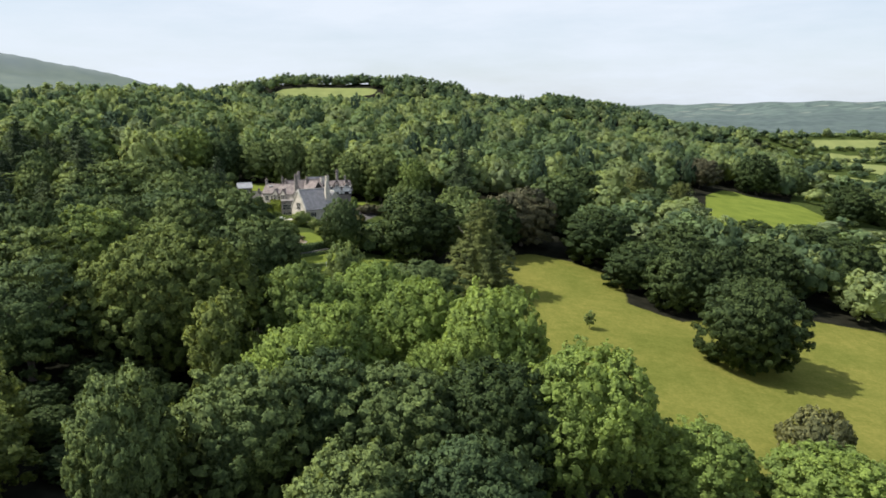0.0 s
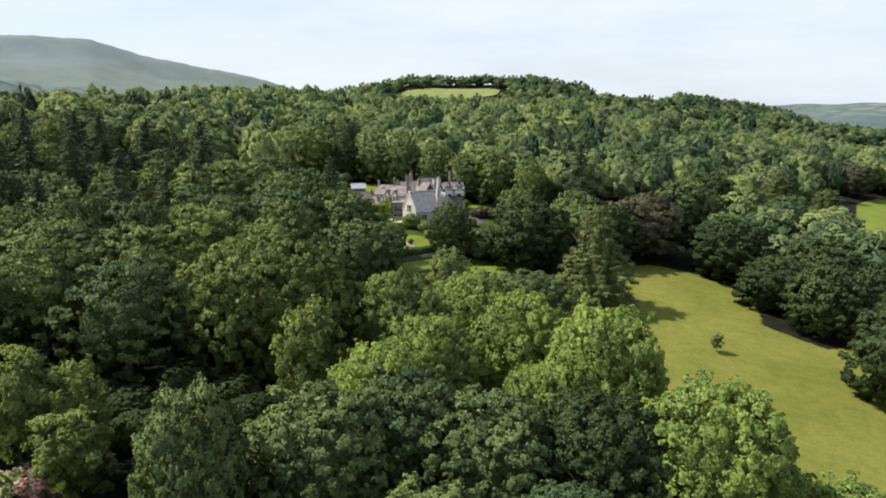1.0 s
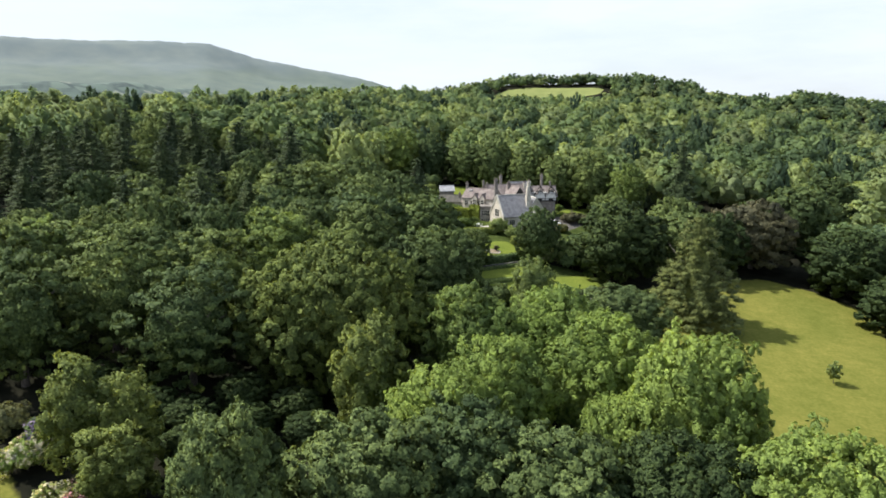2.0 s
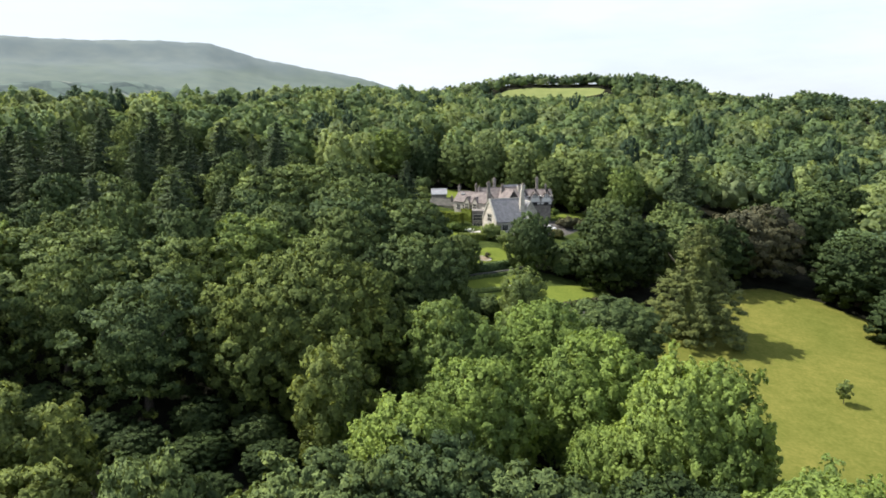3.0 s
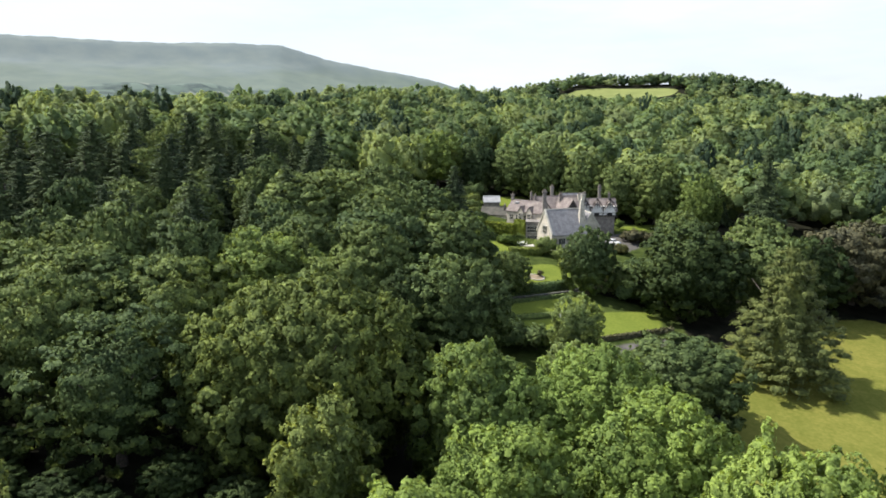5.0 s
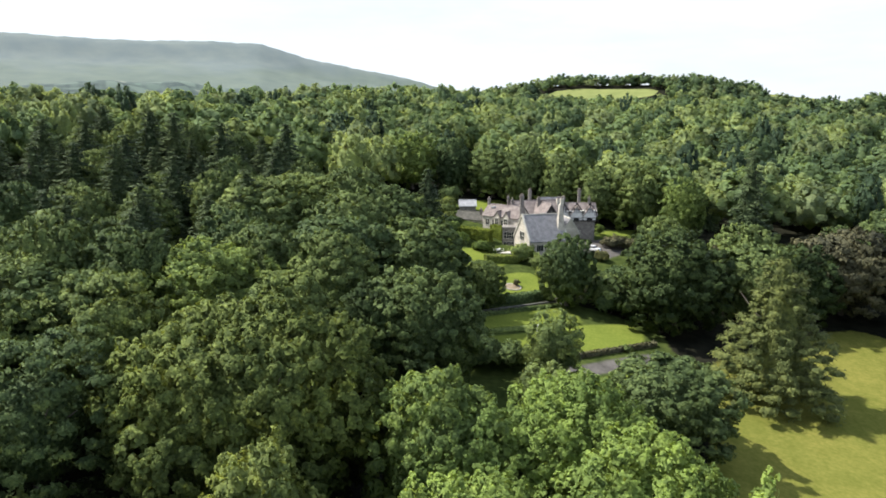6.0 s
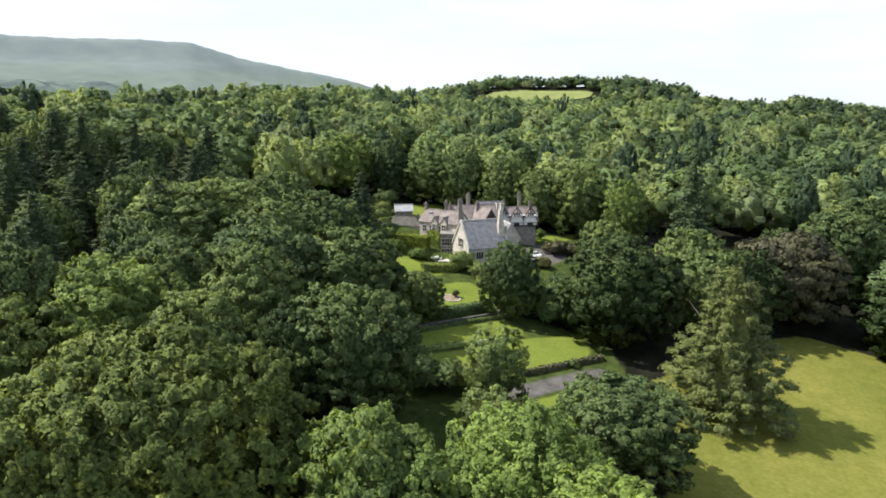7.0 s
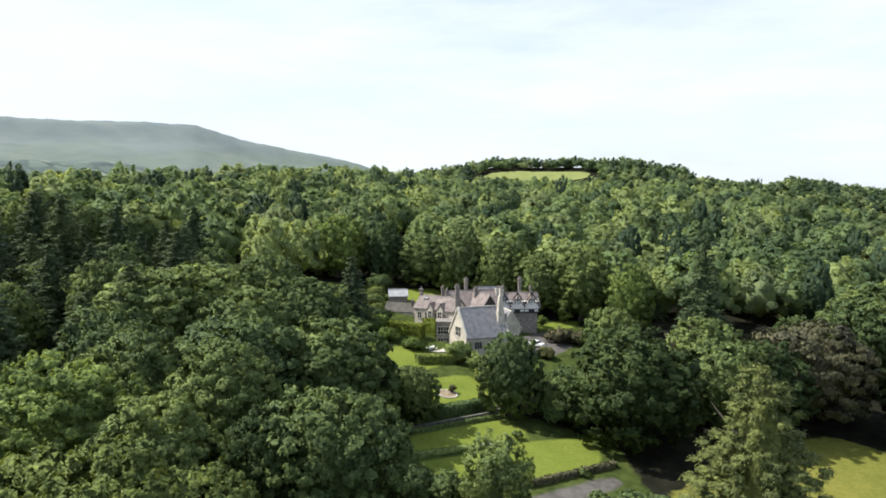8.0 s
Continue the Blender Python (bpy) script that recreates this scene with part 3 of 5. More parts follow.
plant("shrub", 70.2, 112.5, 9.6, 6.4)
plant("ash", 4.4, 112.9, 14.0, 5.7)
plant("ash", -12.0, 113.6, 18.0, 8.4)
plant("spread", -60.5, 114.0, 20.0, 11.1)
plant("spread", -76.9, 117.3, 20.0, 9.8)
plant("ash", 2.1, 124.5, 20.0, 10.0)
plant("ash", 14.0, 112.5, 24.5, 9.8)
plant("ash", -16.2, 127.8, 17.0, 8.6)
plant("lime", -20.0, 129.0, 20.0, 8.6)
plant("ash", -8.6, 131.8, 17.0, 7.8)
plant("ash", -5.7, 136.1, 19.0, 9.3)
plant("great", -42.3, 127.5, 22.5, 17.2)
plant("oak", -51.0, 150.5, 18.0, 8.6)
plant("oak", -87.7, 143.1, 22.0, 8.4)
plant("oak", -75.2, 146.8, 21.0, 8.1)
plant("lime", -64.8, 150.7, 20.0, 10.9)
plant("holm", 77.6, 152.5, 21.5, 12.2)
plant("holm", -39.3, 155.0, 17.0, 6.9)
plant("birch", -13.1, 157.7, 10.0, 4.7)
plant("oak", -32.9, 159.2, 20.0, 10.2)
plant("oak", 3.4, 161.0, 14.0, 10.2)
plant("oak", -64.6, 165.5, 19.0, 9.6)
plant("oak", -51.5, 165.8, 20.0, 9.6)
plant("birch", -14.6, 170.2, 13.0, 5.2)
plant("oak", -74.2, 172.0, 19.0, 8.8)
plant("oak", -56.2, 178.5, 20.0, 12.1)
plant("oak", -45.2, 188.6, 19.0, 11.5)
plant("oak", -80.5, 192.0, 20.0, 12.5)
plant("oak", -61.8, 193.5, 20.0, 10.7)
plant("cedar", 20.0, 187.5, 24.5, 11.5)
plant("oak", -34.1, 198.9, 10.0, 4.9)
plant("oak", -77.8, 201.8, 20.0, 12.5)
plant("holm", 69.0, 205.8, 14.0, 11.3)
plant("oak", -18.8, 209.5, 15.5, 6.3)
plant("holm", 3.0, 209.0, 20.5, 12.2)
plant("holm", 84.2, 217.4, 19.0, 13.0)
plant("holm", 143.7, 224.9, 19.0, 12.5)
plant("holm", 62.6, 230.0, 18.0, 13.0)
plant("spire", -61.5, 241.0, 18.0, 6.5)
plant("copper", 39.0, 241.0, 20.0, 13.5)
plant("oak", -1.0, 247.0, 15.0, 7.1)
plant("holm", 132.5, 268.1, 14.0, 11.9)
plant("spire", 20.4, 268.6, 31.5, 8.8)
plant("holm", 54.8, 269.2, 19.0, 10.7)
plant("holm", 152.2, 269.2, 14.0, 12.3)
plant("oak", 57.9, 270.7, 22.0, 12.5)
plant("oak", 160.0, 278.0, 13.0, 12.5)
plant("holm", 70.0, 292.0, 22.0, 13.0)
plant("oak", 69.1, 300.1, 20.0, 12.5)
plant("oak", 103.2, 300.2, 16.0, 12.5)
plant("copper", 16.5, 256.0, 11.0, 6.5)
plant("copper", 36.0, 269.0, 11.0, 6.5)
plant("holm", 43.0, 268.0, 15.0, 8.5)
plant("spire", 10.0, 301.9, 11.0, 4.6)
plant("cedar", 125.7, 324.2, 18.0, 13.5)
plant("cedar", 110.2, 338.1, 20.0, 13.5)
plant("holm", 238.0, 374.0, 21.0, 13.0)
plant("oak", 264.0, 386.0, 20.0, 12.5)
plant("copper", 178.1, 430.1, 18.0, 14.0)
plant("holm", 219.0, 440.0, 25.0, 13.0)
plant("oak", 248.0, 456.0, 20.0, 12.5)

# a plantation of firs, and the row of trees that closes the garden behind the house
FIRS = [(-150, 138), (-100, 140), (-82, 152), (-80, 186), (-104, 262), (-176, 262), (-168, 170)]
for gy in np.arange(138, 262, 10.5):
    for gx in np.arange(-178, -76, 11.0):
        x, y = gx + rng.uniform(-4, 4), gy + rng.uniform(-4, 4)
        if inside(FIRS, x, y) > 0:
            h = rng.uniform(13, 23)
            if rng.random() < 0.7:
                plant("spire", x, y, h, 0.42 * h)
            else:
                plant("oak", x, y, 0.8 * h, 6.5)
plant("spread", -67.0, 133, 20, 10.0)
# Oak added mostly out of view, to cast shade into the hollow.
plant("spread", -82.5, 104, 21, 9.5)
# Low dark bushes added over sunlit floor to make the hollow look shaded.
for x, y, h in ((-46, 105, 5), (-41, 98, 4.5), (-37, 107, 5), (-50, 97, 5), (-44, 90, 4), (-36, 92, 4.5), (-42, 112, 5), (-50, 111, 6), (-66, 101, 5), (-60, 104, 4.5), (-54, 103, 5), (-72, 106, 5)):
    plant("holm", x, y, h, 4.2)
for x, y, h in ((-84, 289, 17), (-71, 295, 18), (-58, 298, 19), (-46, 293, 18), (-34, 289, 19), (-22, 287, 18), (-10, 285, 19), (3, 280, 18)):
    plant(("lime", "oak", "oak")[int(x) % 3], x, y + 2.5 * math.sin(x), h * (1 + 0.12 * math.sin(2.3 * x)), 8.6 + 1.5 * math.sin(1.7 * x))

# woodland between the single trees
DELL = [(-48, 84), (-30, 82), (-26, 96), (-30, 118), (-44, 116)]
HAND_SET = [(-64, 60), (60, 60), (30, 150), (12, 182), (-28, 182), (-50, 165), (-64, 120)]
FIELD_FRONT = [(-215, 1060), (-165, 1005), (-100, 985), (-40, 1020), (-15, 1062), (-100, 1075)]
SIGHT = [(112, 280), (150, 245), (173, 300), (173, 407), (150, 395), (124, 340)]
DRIVE_SIDE = [(-24, 203), (8, 203), (12, 250), (-22, 238)]
FIR_SHADE = [(2, 243), (30, 248), (60, 250), (58, 290), (30, 296), (6, 290)]
CLEAR = [SIGHT, FIR_SHADE, RIDGE_FIELD, DRIVE_SIDE, HAND_SET, FIRS, FIELD_FRONT, MEADOW, *LAWNS, GROUNDS, PASTURE, TOP_FIELD, PADDOCK, DELL, VALE]


def woodland():
    """Places for the rest of the wood: a jittered grid that keeps off the clearings and the single trees."""
    out = []
    for gap, y0, y1 in ((13.5, -40, 260), (15.0, 260, 560), (17.5, 560, 760), (22.0, 760, 1035), (16.5, 1035, 1160)):
        for gy in np.arange(y0, y1, gap * 0.87):
            lo, hi = -1.2 * max(gy - 45, 0) - 60, max(0.72 * gy + 30, 60)
            for gx in np.arange(lo, hi, gap):
                out.append((gx + rng.uniform(-0.42, 0.42) * gap, gy + rng.uniform(-0.42, 0.42) * gap, gap))
    p = np.array(out)
    keep = np.ones(len(p), bool)
    for poly in CLEAR:
        keep &= inside(poly, p[:, 0], p[:, 1]) < -3.5
    single = np.array(PLANTED)
    d = np.hypot(p[:, None, 0] - single[None, :, 0], p[:, None, 1] - single[None, :, 1]) - single[None, :, 2] * 0.85
    keep &= d.min(1) > 4.0
    return p[keep]


WOOD = woodland()
dist = np.hypot(WOOD[:, 0], WOOD[:, 1] - 60)
near = np.argsort(dist + 1000 * (WOOD[:, 1] < 62))[:190]
near = near[(dist[near] < 190) & (WOOD[near, 1] > 62)]
for i in near:
    x, y, gap = WOOD[i]
    kind = ("oak", "oak", "oak", "oak", "oak", "lime")[rng.integers(6)]
    plant("holm" if x > 25 else kind, x, y, rng.uniform(16, 20.5), gap * rng.uniform(0.62, 0.85))


def wood_tree(k, boughs, tufts, sprays, leaf, size=0.42, spread=0.68):
    r = np.random.default_rng(900 + k)
    return broad_crown(r, 1.0, 2.6, 0.15, boughs + k % 2, tufts, sprays, leaf, 0.1, -0.5, size, 0, spread, True, 0.72, 0.84, 1.2, 0.45, 6 + k % 3)


def wood_mass(name, places, form, label, tall=1.0, tones=(0.2, 0.28, 0.28, 0.18, 0.06)):
    """Far woodland as one mass: a crown of its own at each place."""
    forms = [wood_tree(k, *form) for k in range(6)]
    V, T, S, N, n = [], [], [], [], 0
    for x, y, gap in places:
        v, _, t, nor = forms[rng.integers(6)]
        a, R, h = rng.uniform(0, 6.3), gap * rng.uniform(0.44, 0.66), rng.uniform(5.2, 8.2) * tall
        tone = rng.choice(5, p=tones)
        if rng.random() < 0.05:
            R, h, tone = R * 0.55, h * 1.12, 4
        ca, sa = math.cos(a), math.sin(a)
        w = np.stack([(v[:, 0] * ca - v[:, 1] * sa) * R + x, (v[:, 0] * sa + v[:, 1] * ca) * R + y, v[:, 2] * h + float(ground_z(x, y))], -1)
        V.append(w)
        N.append(np.stack([nor[:, 0] * ca - nor[:, 1] * sa, nor[:, 0] * sa + nor[:, 1] * ca, nor[:, 2]], -1))
        T.append(t + n)
        S.append(np.full(len(t), tone))
        n += len(w)
    ob = raw(name, np.concatenate(V), None, np.concatenate(T), HAZY_WOOD_TONES, None, np.concatenate(S), normals=np.concatenate(N))
    return tagged(ob, label, "woodland", kind="stuff")


rest = np.setdiff1d(np.arange(len(WOOD)), near)
bands = WOOD[rest, 1]
wood_mass("woodland", WOOD[rest[bands < 62]], (24, 3, 12, 0.085, 0.24, 0.88), "mixed broadleaf woodland on the near slope")
wood_mass("woodland", WOOD[rest[(bands >= 62) & (bands < 400)]], (30, 3, 15, 0.066, 0.21, 0.88), "dense mixed broadleaf woodland covering the hillside")
wood_mass("woodland", WOOD[rest[(bands >= 400) & (bands < 560)]], (18, 3, 11, 0.08, 0.26, 0.86), "green treetops on the rising hillside behind the house")
wood_mass("woodland", WOOD[rest[(bands >= 560) & (bands < 720)]], (14, 3, 9, 0.095, 0.3, 0.85), "green treetops high on the hillside")
wood_mass("woodland", WOOD[rest[(bands >= 720) & (bands < 1035)]] * [1, 1, 0.8], (9, 3, 6, 0.13, 0.36, 0.82), "distant green treetops below the ridge", 0.85)
# Mix leans to dark leaf tones, standing in for the trees' shaded sides.
wood_mass("woodland", WOOD[rest[bands >= 1035]], (9, 3, 5, 0.12, 0.34, 0.84), "distant dark green treetops along the wooded ridge", 0.8, (0.5, 0.2, 0.05, 0.15, 0.1))


def hedgerow_places(gap, poly, off):
    """Hedge bushes and small trees all over the vale but for its fields and the pasture."""
    xs, ys = np.meshgrid(np.arange(110, 1000, gap), np.arange(235, 1240, gap))
    p = np.stack([xs.ravel(), ys.ravel()], -1) + rng.uniform(-0.45, 0.45, (xs.size, 2)) * gap
    keep = (inside(poly, p[:, 0], p[:, 1]) > 0) & (p[:, 0] < 0.75 * p[:, 1] + 60)
    for field in [*STRIPS, PASTURE]:
        keep &= inside(field, p[:, 0], p[:, 1]) < -off
    p = p[keep]
    return np.c_[p, gap * rng.uniform(0.5, 0.95, len(p))]


HEDGED = hedgerow_places(14.0, VALE, 2.0)
HEDGED = HEDGED[rng.random(len(HEDGED)) < 0.8]
wood_mass("hedgerows", HEDGED, (5, 3, 4, 0.28), "field hedgerows and small trees in the valley", 0.36)
tall_ones = hedgerow_places(46.0, VALE, 7.0)
wood_mass("woodland", tall_ones[tall_ones[:, 1] > 420] * [1, 1, 0.28], (9, 4, 7, 0.16), "single trees along the valley's hedges", 0.7)


# ---- far hills ----
def far_hill(name, label, az0, az1, dist, depth, profile, material):
    az = np.radians(np.linspace(az0, az1, 150))
    f = np.linspace(0, 1, 34)
    A, Fd = np.meshgrid(az, f)
    rr = dist + depth * (Fd - 1)
    top = profile(np.degrees(A))
    shape = np.where(Fd < 0.8, 0.7 * (Fd / 0.8) ** 1.1, 0.7 + 0.3 * step(0.8, 1.0, Fd))
    z = -30 + (top + 30) * shape
    x, y = np.sin(A) * rr, np.cos(A) * rr
    z = z + 5 * np.sin(x * 0.013 + y * 0.006) * np.sin(y * 0.011) * Fd * (1 - Fd) * 4
    n, m = x.shape
    i = np.arange(n * m).reshape(n, m)
    q = np.stack([i[:-1, :-1], i[:-1, 1:], i[1:, 1:], i[1:, :-1]], -1).reshape(-1, 4)
    return tagged(raw(name, np.stack([x, y, z], -1).reshape(-1, 3), q, None, [material], smooth=True), label, "hill", kind="structure")


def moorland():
    """Heather on the upper slopes, bracken and grass below, the line between them uneven; distance haze is mixed into
    both tones.
    """
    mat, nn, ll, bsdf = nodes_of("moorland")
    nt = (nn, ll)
    # Both tones are paled and blued in place of haze over the mountain.
    hazy_heather = noise_mix(nt, 0.01, (0.112, 0.146, 0.152), (0.15, 0.183, 0.174), 0.3, 0.7, 6.0)
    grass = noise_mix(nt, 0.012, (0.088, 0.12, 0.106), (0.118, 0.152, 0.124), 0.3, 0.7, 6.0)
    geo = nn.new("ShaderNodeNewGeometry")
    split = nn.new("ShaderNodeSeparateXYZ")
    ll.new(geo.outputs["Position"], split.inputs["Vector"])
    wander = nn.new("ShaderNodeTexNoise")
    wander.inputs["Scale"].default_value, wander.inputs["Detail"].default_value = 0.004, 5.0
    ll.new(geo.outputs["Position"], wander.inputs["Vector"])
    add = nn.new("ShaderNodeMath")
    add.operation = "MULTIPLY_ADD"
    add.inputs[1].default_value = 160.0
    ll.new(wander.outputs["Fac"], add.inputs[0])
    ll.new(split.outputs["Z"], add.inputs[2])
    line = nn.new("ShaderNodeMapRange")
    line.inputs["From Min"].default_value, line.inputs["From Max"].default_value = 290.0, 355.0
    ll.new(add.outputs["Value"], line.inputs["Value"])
    ll.new(mixed(nt, line.outputs["Result"], grass, hazy_heather), bsdf.inputs["Base Color"])
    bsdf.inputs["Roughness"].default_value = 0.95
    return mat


hazy_moor = moorland()


def patchwork(name):
    """A far hillside: woods below, hedged fields of several greens above, all tinted blue-grey for distance haze."""
    mat, nn, ll, bsdf = nodes_of(name)
    nt = (nn, ll)
    geo = nn.new("ShaderNodeNewGeometry")
    lie = nn.new("ShaderNodeMapping")
    lie.inputs["Scale"].default_value = (0.011, 0.024, 0.0)
    cells, edges = nn.new("ShaderNodeTexVoronoi"), nn.new("ShaderNodeTexVoronoi")
    edges.feature = "DISTANCE_TO_EDGE"
    ll.new(geo.outputs["Position"], lie.inputs["Vector"])
    for c in (cells, edges):
        c.inputs["Scale"].default_value = 1.0
        ll.new(lie.outputs["Vector"], c.inputs["Vector"])
    tone = nn.new("ShaderNodeValToRGB")
    tone.color_ramp.interpolation = "CONSTANT"
    # Field and wood colours hold the bluish cast of far air.
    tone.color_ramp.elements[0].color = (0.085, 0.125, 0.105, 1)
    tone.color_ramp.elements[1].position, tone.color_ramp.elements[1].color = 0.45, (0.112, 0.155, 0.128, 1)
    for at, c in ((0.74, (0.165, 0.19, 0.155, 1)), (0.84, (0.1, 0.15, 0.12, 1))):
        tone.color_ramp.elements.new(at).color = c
    ll.new(cells.outputs["Color"], tone.inputs["Fac"])
    rim = nn.new("ShaderNodeMapRange")
    rim.inputs["From Min"].default_value, rim.inputs["From Max"].default_value = 0.09, 0.16
    ll.new(edges.outputs["Distance"], rim.inputs["Value"])
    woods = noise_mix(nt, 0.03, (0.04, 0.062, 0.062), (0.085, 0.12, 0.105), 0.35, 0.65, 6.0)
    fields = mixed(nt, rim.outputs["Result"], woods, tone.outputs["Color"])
    split = nn.new("ShaderNodeSeparateXYZ")
    ll.new(geo.outputs["Position"], split.inputs["Vector"])
    wander = nn.new("ShaderNodeTexNoise")
    wander.inputs["Scale"].default_value = 0.0025
    ll.new(geo.outputs["Position"], wander.inputs["Vector"])
    add = nn.new("ShaderNodeMath")
    add.operation = "MULTIPLY_ADD"
    add.inputs[1].default_value = 60.0
    ll.new(wander.outputs["Fac"], add.inputs[0])
    ll.new(split.outputs["Z"], add.inputs[2])
    high = nn.new("ShaderNodeMapRange")
    high.inputs["From Min"].default_value, high.inputs["From Max"].default_value = 70.0, 84.0
    ll.new(add.outputs["Value"], high.inputs["Value"])
    ll.new(mixed(nt, high.outputs["Result"], woods, fields), bsdf.inputs["Base Color"])
    bsdf.inputs["Roughness"].default_value = 0.95
    return mat


hazy_farmland = patchwork("hazy_farmland")


def mountain_profile(az):
    """Height of the table mountain's edge by bearing: level top, a knee, then a long fall to the right."""
    h = np.interp(az, [-75, -55, -48, -44, -40, -36, -32, -30.7, -28.7, -25.3, -21.5, -18.9, -17, -14], [385, 388, 385, 377, 377, 382, 379, 358, 316, 276, 236, 190, 140, 40])
    return h + 1.2 * np.sin(az * 2.1) + 1.5 * np.sin(az * 5.3) + 1.0 * np.sin(az * 13.7)


far_hill("mountain", "long flat-topped moorland mountain beyond the woods", -78, -13, 3600, 1500, mountain_profile, hazy_moor)
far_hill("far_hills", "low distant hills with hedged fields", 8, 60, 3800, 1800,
         lambda az: np.interp(az, [8, 12, 17, 24, 30, 36, 60], [30, 84, 92, 97, 105, 96, 80]) + 3 * np.sin(az * 1.7), hazy_farmland)
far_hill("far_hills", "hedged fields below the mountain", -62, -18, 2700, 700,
         lambda az: np.interp(az, [-62, -48, -44, -37, -33, -27, -18], [110, 135, 160, 162, 140, 112, 40]) + 3 * np.sin(az * 1.3), hazy_farmland)


# ---- building materials ----
def roofing(name, dark, light, course=3.4):
    """Slates or tiles: mottled tones, with courses as fine relief."""
    mat, nn, ll, bsdf = nodes_of(name)
    nt = (nn, ll)
    colour = noise_mix(nt, 0.9, dark, light)
    spots = noise_mix(nt, 6.0, (0.75, 0.75, 0.77), (1.18, 1.16, 1.12), 0.35, 0.7)
    colour = mixed(nt, 1.0, colour, spots, "MULTIPLY")
    ll.new(colour, bsdf.inputs["Base Color"])
    geo = nn.new("ShaderNodeNewGeometry")
    wave = nn.new("ShaderNodeTexWave")
    wave.bands_direction, wave.wave_profile = "Z", "SAW"
    wave.inputs["Scale"].default_value, wave.inputs["Distortion"].default_value = course, 0.6
    ll.new(geo.outputs["Position"], wave.inputs["Vector"])
    bump = nn.new("ShaderNodeBump")
    bump.inputs["Strength"].default_value, bump.inputs["Distance"].default_value = 0.5, 0.04
    ll.new(wave.outputs["Fac"], bump.inputs["Height"])
    ll.new(bump.outputs["Normal"], bsdf.inputs["Normal"])
    bsdf.inputs["Roughness"].default_value = 0.85
    bsdf.inputs["Specular IOR Level"].default_value = 0.25
    return mat


STONE = surface("pale limestone", (0.42, 0.385, 0.325), (0.6, 0.555, 0.475), 0.8, 0.85, 5, 0.02)
DARK_STONE = surface("rubble stone", (0.17, 0.155, 0.14), (0.28, 0.255, 0.23), 1.2, 0.9, 6, 0.03)
# Garden wall stone, its colour darkened in place of tree shade on the bank.
SHADE_WALL = surface("shade-toned wall stone", (0.06, 0.06, 0.054), (0.12, 0.117, 0.104), 1.2, 0.9, 6, 0.03)
COPING = surface("coping stone", (0.45, 0.43, 0.38), (0.6, 0.57, 0.5), 1.0, 0.8, 8)
SLATE = roofing("grey slate", (0.2, 0.2, 0.215), (0.3, 0.3, 0.315))
MOSSY = roofing("mossy slate", (0.075, 0.075, 0.065), (0.13, 0.125, 0.11))
TILE = roofing("weathered mauve tile", (0.175, 0.148, 0.14), (0.285, 0.247, 0.232))
BRICK = surface("chimney brick", (0.15, 0.135, 0.122), (0.25, 0.225, 0.205), 1.6, 0.9, 9)
PLASTER = surface("white plaster", (0.68, 0.67, 0.64), (0.8, 0.79, 0.76), 1.0, 0.7)
TIMBER = surface("black timber", (0.018, 0.016, 0.015), (0.035, 0.03, 0.028), 2.0, 0.7)
LEAD = surface("pale lead", (0.33, 0.335, 0.35), (0.43, 0.435, 0.45), 1.0, 0.7)
WHITE = surface("white paint", (0.7, 0.7, 0.7), (0.8, 0.8, 0.8), 3.0, 0.4)
PAVING = surface("terrace paving", (0.4, 0.37, 0.33), (0.55, 0.52, 0.47), 1.3, 0.85, 6)
CLAY = surface("clay pots", (0.22, 0.18, 0.15), (0.3, 0.25, 0.21), 3.0, 0.8)


def plain(name, colour, rough=0.4, metal=0.0, spec=0.5):
    mat, nn, ll, bsdf = nodes_of(name)
    bsdf.inputs["Base Color"].default_value = (*colour, 1)
    bsdf.inputs["Roughness"].default_value, bsdf.inputs["Metallic"].default_value = rough, metal
    return mat


GLASS = plain("window glass", (0.02, 0.025, 0.03), 0.08)
RUBBER = plain("tyre rubber", (0.02, 0.02, 0.02), 0.9)
CAR_PAINT = plain("white car paint", (0.75, 0.76, 0.77), 0.25)
CHROME = plain("wheel metal", (0.6, 0.6, 0.62), 0.35, 1.0)


def box_into(bm, a, b, turn=None):
    """An upright box between two corners."""
    (x0, y0, z0), (x1, y1, z1) = a, b
    vs = [bm.verts.new(p) for p in ((x0, y0, z0), (x1, y0, z0), (x1, y1, z0), (x0, y1, z0), (x0, y0, z1), (x1, y0, z1), (x1, y1, z1), (x0, y1, z1))]
    for f in ((3, 2, 1, 0), (4, 5, 6, 7), (0, 1, 5, 4), (1, 2, 6, 5), (2, 3, 7, 6), (3, 0, 4, 7)):
        bm.faces.new([vs[i] for i in f])
    if turn is not None:
        bmesh.ops.transform(bm, matrix=turn, verts=vs)
    return vs


def prism_into(bm, outline, y0, y1, m):
    """An outline in x and z drawn out along y, laid by m."""
    a = [bm.verts.new(m @ Vector((x, y0, z))) for x, z in outline]
    b = [bm.verts.new(m @ Vector((x, y1, z))) for x, z in outline]
    bm.faces.new(a)
    bm.faces.new(b[::-1])
    for i in range(len(a)):
        j = (i + 1) % len(a)
        bm.faces.new((a[j], a[i], b[i], b[j]))


def axis_frame(p0, p1, base):
    """Local y runs along the ridge from p0 to p1, x across, z up."""
    d = Vector((p1[0] - p0[0], p1[1] - p0[1], 0))
    L = d.length
    d.normalize()
    m = Matrix(((d.y, d.x, 0, p0[0]), (-d.x, d.y, 0, p0[1]), (0, 0, 1, base), (0, 0, 0, 1)))
    return m, L


